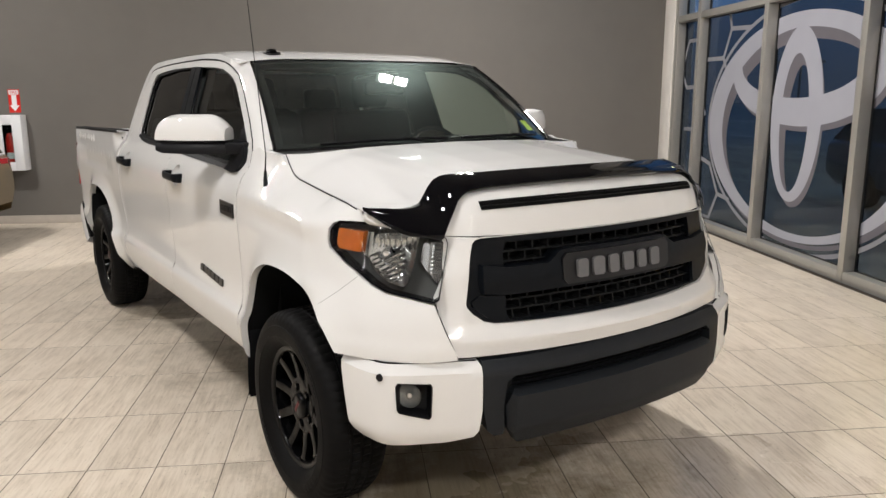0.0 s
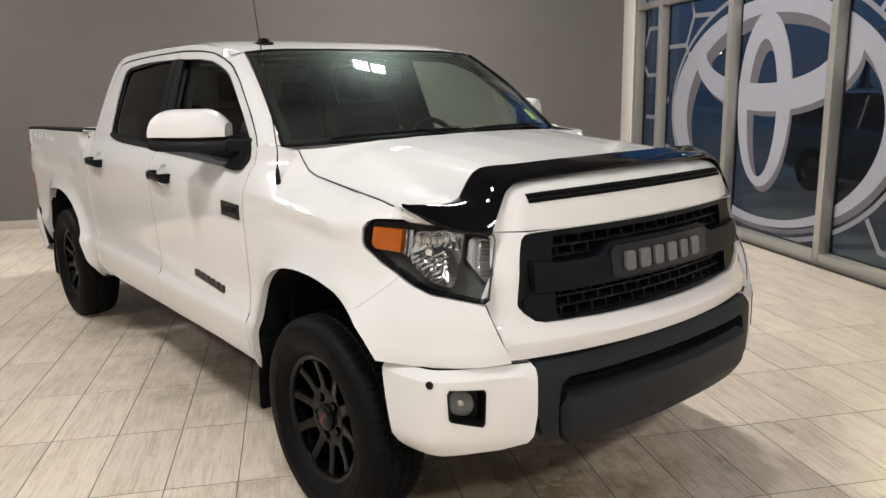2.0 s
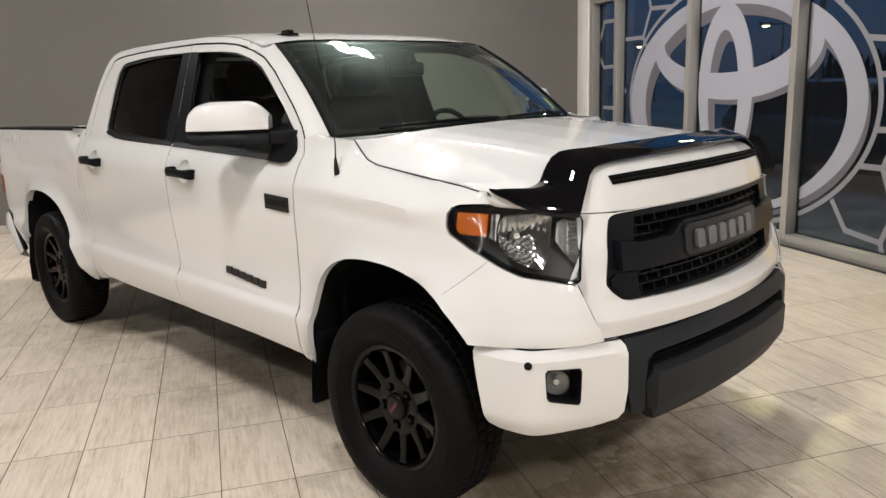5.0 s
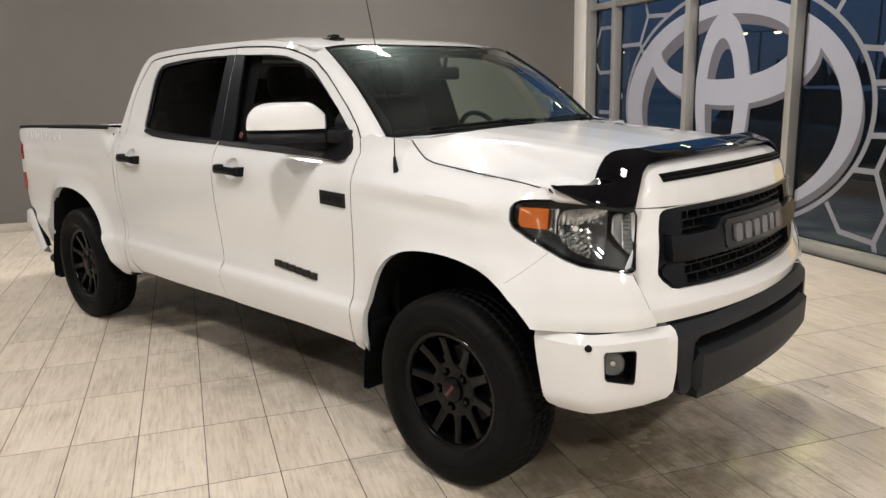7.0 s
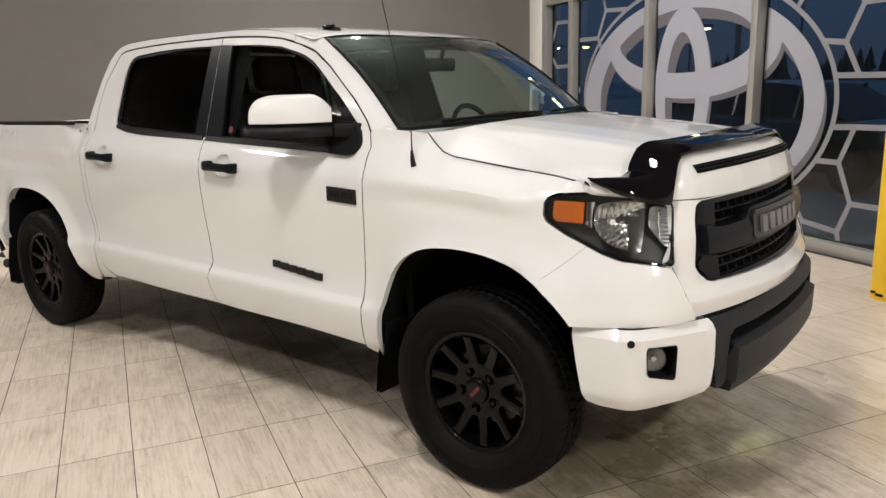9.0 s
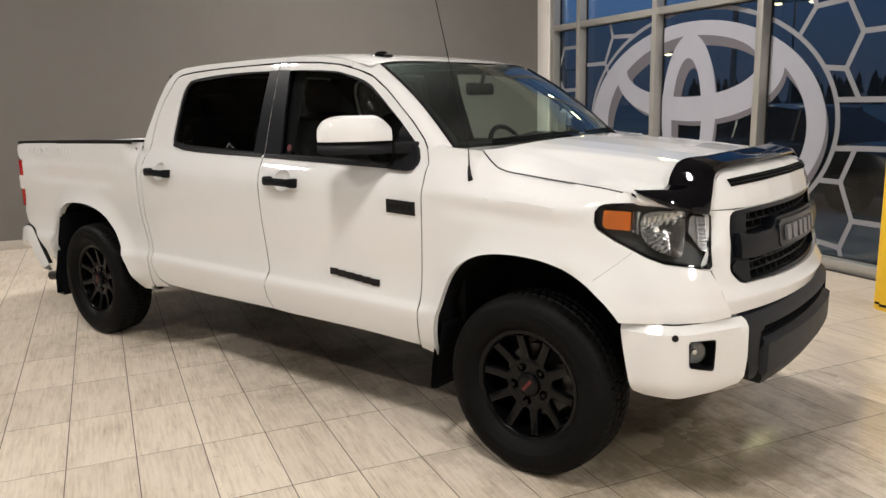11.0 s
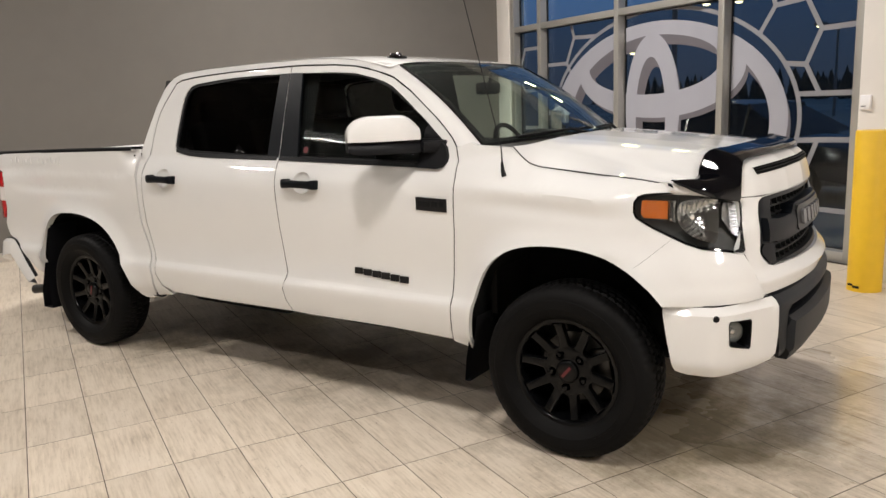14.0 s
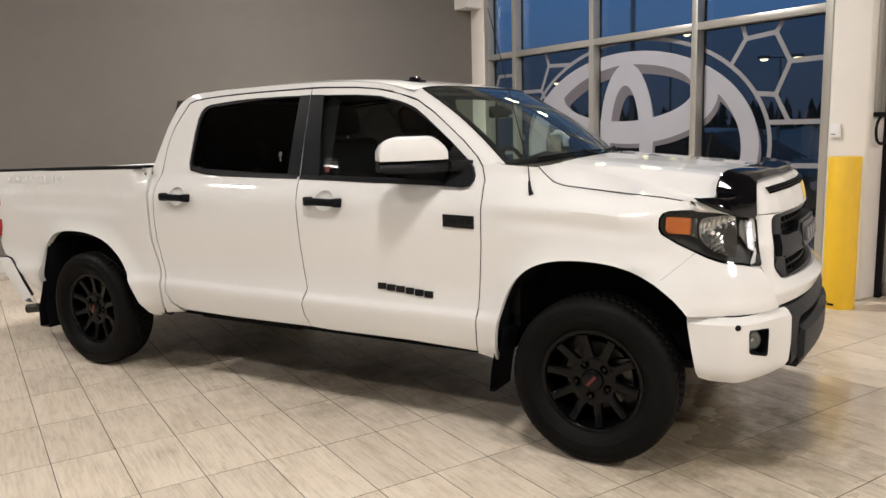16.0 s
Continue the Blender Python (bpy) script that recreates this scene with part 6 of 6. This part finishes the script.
# bed
part("bed_liner", join(box(-4.72, -3.04, -0.90, 0.90, 0.98, 1.02), box(-3.07, -3.04, -0.90, 0.90, 1.02, 1.38), box(-4.72, -3.07, -0.93, -0.86, 1.02, 1.372), box(-4.72, -3.07, 0.86, 0.93, 1.02, 1.372)), PLASTIC, truck, "black bed liner")
for s in (-1, 1):
    rail = []
    for x in np.linspace(-4.74, -3.05, 24):
        z = np.interp(x, [-4.7, -4.0, -3.4, -3.05], [1.372, 1.388, 1.399, 1.405])
        rail.append([(x, s * 0.968, z - 0.004), (x, s * 0.967, z + 0.012), (x, s * 0.955, z + 0.018), (x, s * 0.88, z + 0.018), (x, s * 0.86, z)])
    part("bed_rail", loft(rail), PLASTIC, truck, "black bed rail cap")
    fl = flip(s)
    tsurf = lambda o: (lambda x, z, d: Vector((x, 0.972 + o - 1.1 * max(0.0, -x - 4.75) ** 1.5 - d, z)))
    tl = part("taillight", moved(sheet([(-4.692, 1.232), (-4.678, 1.19), (-4.684, 1.07), (-4.704, 0.955), (-4.745, 0.88), (-4.79, 0.875), (-4.835, 0.95), (-4.852, 1.05), (-4.835, 1.17), (-4.78, 1.245)], tsurf(0.004), step=0.015, lip=0.07), fl), REDLENS, truck, "red and clear taillight")
    part("reverse_lens", moved(sheet([(-4.684, 1.122), (-4.690, 1.015), (-4.844, 1.015), (-4.848, 1.122)], tsurf(0.0075), step=0.015, lip=0.01), fl), CLEARLENS, tl, "clear reverse lens")
    # stamped blocks on the bed side
    for k in range(6):
        xa = -4.56 + 0.105 * k + (0.06 if k > 2 else 0)
        part("stamped_block", moved(sheet([(xa, 1.300), (xa + 0.085, 1.300), (xa + 0.085, 1.352), (xa, 1.352)], lambda x, z, d: bed_surf(x, z, d - 0.004), [[(xa + 0.022, 1.316), (xa + 0.063, 1.316), (xa + 0.063, 1.336), (xa + 0.022, 1.336)]], step=0.03, lip=0.006), fl), PAINT, bpy.data.objects["bed_side"] if s < 0 else bpy.data.objects["bed_side.001"])
    rb = spline([(-4.385, 0.992, 0.445), (-4.48, 0.995, 0.565), (-4.575, 0.992, 0.688), (-4.64, 0.985, 0.722), (-4.80, 0.955, 0.715), (-4.90, 0.90, 0.70)], 5)
    rows = [[(q[0] - 0.012, q[1] - 0.002, q[2] - 0.006), (q[0] - 0.05, q[1] + 0.010, q[2] - 0.03), (q[0] - 0.10, q[1] + 0.010, q[2] - 0.05 - 0.13 * (i / 25)), (q[0] - 0.10, q[1] - 0.06, q[2] - 0.08 - 0.13 * (i / 25))] for i, q in enumerate(rb)]
    part("rear_bumper_end", moved(loft(rows), fl), PAINT, truck, "white rear bumper end")
    part("bumper_cap", moved(loft([[(q[0] + 0.002, q[1] - 0.008, q[2] + 0.003), (q[0] - 0.010, q[1] + 0.002, q[2] - 0.003), (q[0] - 0.06, q[1] - 0.05, q[2] - 0.006)] for q in rb]), fl), PLASTIC, truck)
part("tailgate", box(-4.80, -4.73, -0.80, 0.80, 0.80, 1.36, 0.02), PAINT, truck)
part("rear_bumper", box(-4.95, -4.80, -0.88, 0.88, 0.52, 0.70, 0.03), PAINT, truck)

# badges on the right front door and tail
for k in range(6):
    xa = -1.212 + 0.0595 * k
    za = 0.775 - 0.022 * k * 0.2
    part("door_badge_block", sheet([(xa, za - 0.018), (xa + 0.052, za - 0.018), (xa + 0.052, za + 0.016), (xa, za + 0.016)], lambda x, z, d: Vector((x, -side_h(x, z) - 0.008 + d, z)), step=0.02, lip=0.008), BLACKBADGE, bpy.data.objects["front_door"], "raised black badge block")
eb = part("engine_badge", sheet([(-0.782, 1.182), (-0.605, 1.176), (-0.605, 1.112), (-0.782, 1.118)], lambda x, z, d: Vector((x, -side_h(x, z) - 0.007 + d, z)), step=0.03, lip=0.007), BLACKBADGE, bpy.data.objects["front_door"], "black rectangular badge plate")
for k, (a, b) in enumerate(((-0.765, -0.70), (-0.69, -0.655), (-0.645, -0.62))):
    part("badge_bar", sheet([(a, 1.163), (b, 1.161), (b, 1.135), (a, 1.137)], lambda x, z, d: Vector((x, -side_h(x, z) - 0.009 + d, z)), step=0.03, lip=0.003), PLASTIC, eb)

# wheels


def tyre_shape():
    prof = [(0.246, 0.085), (0.254, 0.097), (0.268, 0.114), (0.290, 0.130), (0.300, 0.1335), (0.302, 0.1355), (0.325, 0.137), (0.345, 0.1355), (0.347, 0.133), (0.360, 0.131), (0.378, 0.124), (0.394, 0.108), (0.401, 0.092), (0.4045, 0.070), (0.405, 0.052), (0.398, 0.048), (0.398, 0.040), (0.4065, 0.036), (0.4070, 0.008), (0.399, 0.005)]
    prof = prof + [(r, -h) for r, h in prof[::-1]]
    seg = 256
    V, F = lathe(prof, seg)
    n = len(prof)
    for i in range(seg):
        for k, (r, h) in enumerate(prof):
            ph = i + (2 if h < 0 else 0)
            if 0.376 < r and abs(h) > 0.05:
                d = -0.005 if ph % 4 == 0 else 0.0
                if abs(h) > 0.085:
                    d = -0.003 if (ph % 4) == 0 else 0.0
            elif r > 0.403 and ph % 4 == 2:
                d = -0.008
            else:
                d = 0.0
            x, y, z = V[i * n + k]
            q = (r + d) / r
            V[i * n + k] = (x * q, y, z * q)
    return V, F


def polar(r, a):
    return r * math.cos(math.radians(a)), r * math.sin(math.radians(a))


def rim_face(a, b, depth):
    """The dished face of the rim."""
    r = math.hypot(a, b)
    return Vector((a, float(np.interp(r, [0.05, 0.105, 0.16, 0.222], [0.064, 0.066, 0.075, 0.092])) - depth, b))


SPOKE = [(0.088, 18), (0.107, 18), (0.1085, 14), (0.112, 10.8), (0.120, 9.0), (0.150, 6.7), (0.178, 5.4), (0.204, 4.6), (0.2115, 5.2), (0.2165, 7.6), (0.2190, 12), (0.2196, 18), (0.223, 18)]
SPOKE = [polar(r, a) for r, a in SPOKE] + [polar(r, -a) for r, a in SPOKE[::-1]]
LUGS = [(0.078 * math.cos(math.radians(72 * k)), 0.078 * math.sin(math.radians(72 * k))) for k in range(5)]


def wheel(x, y, turn, spin):
    w = new("wheel")
    w.parent = truck
    w.matrix_local = pose(x, y, 0.405, 0, 0, turn) @ pose(0, 0, 0, 0, spin, 0)
    part("tyre", tyre_shape(), RUBBER, w, "black all-terrain tyre", 40)
    bar = None
    for a0, n_, st in ((20, 7, 5.4), (112, 5, 6.0), (200, 7, 5.4), (292, 5, 6.0)):
        for k in range(n_):
            if bar is None:
                bar = part("sidewall_mark", loft([[(r * math.cos(d), y_, r * math.sin(d)) for d in (0.0, 0.02, 0.04, 0.062)] for r, y_ in ((0.308, 0.1345), (0.309, 0.1385), (0.336, 0.1385), (0.337, 0.1345))]), RUBBER, w)
                q = bar
            else:
                q = new("sidewall_mark", bar.data)
                q.parent = w
            q.matrix_local = Matrix.Rotation(math.radians(a0 + st * k), 4, "Y")
    ring = lathe([(0.224, 0.040), (0.218, 0.080), (0.219, 0.091), (0.223, 0.095), (0.236, 0.097), (0.2445, 0.090), (0.2445, 0.075)], 64)
    barrel = lathe([(0.222, 0.080), (0.214, 0.050), (0.208, -0.02), (0.205, -0.10), (0.0, -0.10)], 48)
    rim = part("rim", join(ring, barrel), RIMBLK, w, "gloss black alloy rim", 40)
    sp = None
    for k in range(10):
        if sp is None:
            sp = part("spoke", sheet(SPOKE, rim_face, step=0.008, lip=0.035, bevel=0.003), RIMBLK, rim, "", 25)
        else:
            q = new("spoke", sp.data)
            q.parent = rim
            q.matrix_local = Matrix.Rotation(math.radians(18 + 36 * k), 4, "Y")
    sp.matrix_local = Matrix.Rotation(math.radians(18), 4, "Y")
    rim.scale = (1.065, 1.0, 1.065)
    part("hub", sheet([polar(0.106, a) for a in range(0, 360, 6)], lambda a, b, d: rim_face(a, b, d - 0.0035), [[(x_ + 0.0205 * math.cos(t), y_ + 0.0205 * math.sin(t)) for t in np.linspace(0, 2 * math.pi, 21)[:-1]] for x_, y_ in LUGS], step=0.012, lip=0.03, bevel=0.0035), RIMBLK, rim, "", 25)
    part("hub_plate", lathe([(0.0, 0.042), (0.100, 0.042), (0.104, 0.01)], 32), LINER, rim)
    part("centre_cap", lathe([(0.0, 0.088), (0.036, 0.087), (0.046, 0.083), (0.051, 0.076), (0.053, 0.050)], 40), RIMBLK, rim, "", 60)
    part("cap_mark", moved(box(-0.030, 0.030, 0.0860, 0.0890, -0.007, 0.007, 0.001), pose(0, 0, 0, 0, 40, 0)), REDMARK, rim, "dark red centre mark")
    for k in range(5):
        a = math.radians(72 * k)
        part("lug_nut", moved(lathe([(0.0, 0.074), (0.009, 0.074), (0.0125, 0.068), (0.013, 0.045)], 6), Matrix.Translation((0.078 * math.cos(a), 0, 0.078 * math.sin(a)))), RIMBLK, rim)
    part("brake_disc", lathe([(0.0, -0.02), (0.165, -0.02), (0.165, -0.045), (0.0, -0.045)], 40), STEEL, w)
    part("caliper", box(-0.18, -0.09, -0.07, 0.005, -0.08, 0.08, 0.01), STEEL, w)
    return w


for x, t, sp in ((0.0, 0, 10), (-3.70, 0, 33)):
    wheel(x, -0.885, 180 + t, sp)
    wheel(x, 0.885, t, sp)

# cabin
for s in (-1, 1):
    for xs in ((-1.92, -1.78, -1.62), (-3.0, -2.85, -2.70)):
        part("pillar_panel", moved(loft([[(x, side_h(x, z) - 0.07, z) for x in xs] for z in np.linspace(0.66, 1.84, 9)]), flip(s)), DASH, truck)
cabin = part("cabin_floor", box(-3.03, -0.45, -0.85, 0.85, 0.56, 0.66), DASH, truck)
part("firewall", box(-0.48, -0.42, -0.85, 0.85, 0.60, 1.40), DASH, truck)
rows = []
for y in np.linspace(-0.83, 0.83, 15):
    k = 0.03 * math.exp(-((y - 0.37) / 0.2) ** 2)
    e = 0.10 * (abs(y) / 0.83) ** 2
    rows.append([(-0.40 - e, y, 1.42), (-0.62 - e * 0.6, y, 1.425 + k * 0.5), (-0.78, y, 1.415 + k), (-0.86, y, 1.36 + k), (-0.88, y, 1.20), (-0.82, y, 0.95), (-0.70, y, 0.85)])
part("dashboard", loft(rows), DASH, truck, "dark grey dashboard")
part("headliner", loft([[(x, y, min(roof_z(x) - 0.05, 1.86) - 0.02 * (y / 0.7) ** 2) for y in np.linspace(-0.70, 0.70, 9)] for x in np.linspace(-2.78, -1.03, 12)]), HEADLINER, truck)


def seat(x, y, w, hz):
    st = part("seat", join(box(x - 0.28, x + 0.26, y - w / 2, y + w / 2, 0.78, 0.96, 0.05, 3), moved(box(-0.07, 0.07, -w / 2, w / 2, 0.0, 0.68, 0.055, 3), Matrix.Translation((x - 0.27, y, 0.90)) @ pose(0, 0, 0, 0, -14, 0))), SEAT, truck, "dark leather seat")
    part("headrest", moved(box(-0.05, 0.05, -0.13, 0.13, 0.0, 0.19, 0.05, 3), Matrix.Translation((x - 0.43, y, 0.90 + hz)) @ pose(0, 0, 0, 0, -8, 0)), SEAT, st)


seat(-1.38, -0.40, 0.55, 0.68)
seat(-1.38, 0.40, 0.55, 0.68)
for y in (-0.48, 0.0, 0.48):
    seat(-2.32, y, 0.46, 0.62)
sw = part("steering_wheel", moved(lathe([(0.185 + 0.015 * math.cos(a), 0.015 * math.sin(a)) for a in np.linspace(0, 2 * math.pi, 11)[:-1]], 40, "x", True), Matrix.Translation((-0.99, 0.40, 1.30)) @ pose(0, 0, 0, 0, -24, 0)), DASH, truck, "dark steering wheel", 60)
part("spokes", moved(join(box(-0.02, 0.02, -0.18, 0.18, -0.02, 0.02, 0.008), box(-0.03, 0.02, -0.07, 0.07, -0.08, 0.06, 0.02), box(-0.02, 0.02, -0.02, 0.02, -0.18, 0.0, 0.008)), Matrix.Translation((-0.985, 0.40, 1.30)) @ pose(0, 0, 0, 0, -24, 0)), DASH, sw)
part("rear_view_mirror", join(moved(box(-0.02, 0.02, -0.12, 0.12, -0.035, 0.035, 0.015), Matrix.Translation((-0.93, 0.0, 1.70))), tube([(-0.92, 0, 1.72), (-0.90, 0, 1.79)], 0.012)), PLASTIC, truck)
q = [ws_point(u, v, -0.006) for u, v in ((0.80, 0.10), (0.88, 0.10), (0.88, 0.21), (0.80, 0.21))]
part("windshield_sticker", (q, [[0, 1, 2, 3]]), STICKER, truck, "yellow-green windshield sticker")
part("window_sticker", moved(([side_surf(-1.60 + 0.018 * math.cos(a), 1.40 + 0.018 * math.sin(a), 0.018) for a in np.linspace(0, 2 * math.pi, 17)[:-1]], [list(range(16))]), flip(-1)), REDMARK, bpy.data.objects["front_door"], "small round red window sticker")

# ---- floor tiles ----
TP, TL, TU0, TN0 = 0.305, 0.61, 0.0258, 0.0892


def tile_shape(w, d):
    a, b, c = w / 2 - 0.0024, d / 2 - 0.0019, 0.0008
    V = [(-a, -b, -0.006), (a, -b, -0.006), (a, b, -0.006), (-a, b, -0.006), (-a, -b, -c), (a, -b, -c), (a, b, -c), (-a, b, -c),
         (-a + c, -b + c, 0), (a - c, -b + c, 0), (a - c, b - c, 0), (-a + c, b - c, 0)]
    F = [[8, 9, 10, 11]]
    for i in range(4):
        j = (i + 1) % 4
        F += [[i, j, j + 4, i + 4], [i + 4, j + 4, j + 8, i + 8]]
    return V, F


tv, tf = tile_shape(TL, TP)
tile_mesh = None
floor_ob = bpy.data.objects["floor"]
rest_v, rest_f = [], []
cells = []
for i in range(-12, 15):
    for j in range(-30, 13):
        cx, cy = TN0 + (i + 0.5) * TL, TU0 + (j + 0.5) * TP
        if -7.08 + TL / 2 < cx + 0.61 and cx < 8.9 and cy < 3.75 - TP / 2 and cy > -9.1:
            cells.append((math.hypot(cx - 0.6, (cy + 2.0) * 1.0), cx, cy))
cells.sort()
rng = random.Random(4)
for k, (_, cx, cy) in enumerate(cells):
    if k < 300:
        if tile_mesh is None:
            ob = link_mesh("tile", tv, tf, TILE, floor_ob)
            tile_mesh = ob.data
        else:
            ob = new("tile", tile_mesh)
            ob.parent = floor_ob
        ob.location = (cx, cy, rng.uniform(-0.0006, 0.0))
    else:
        q = len(rest_v)
        x0 = max(cx - TL / 2, -7.085)
        rest_v += [(max(cx + x, x0 + 0.001), cy + y, z) for x, y, z in tv]
        rest_f += [[a + q for a in f] for f in tf]
me = bpy.data.meshes.new("far_tiles")
me.from_pydata(rest_v, [], rest_f)
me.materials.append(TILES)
far = new("far_tiles", me)
far.parent = floor_ob
tagged(far, "pale stone floor tiles further off", kind="stuff")
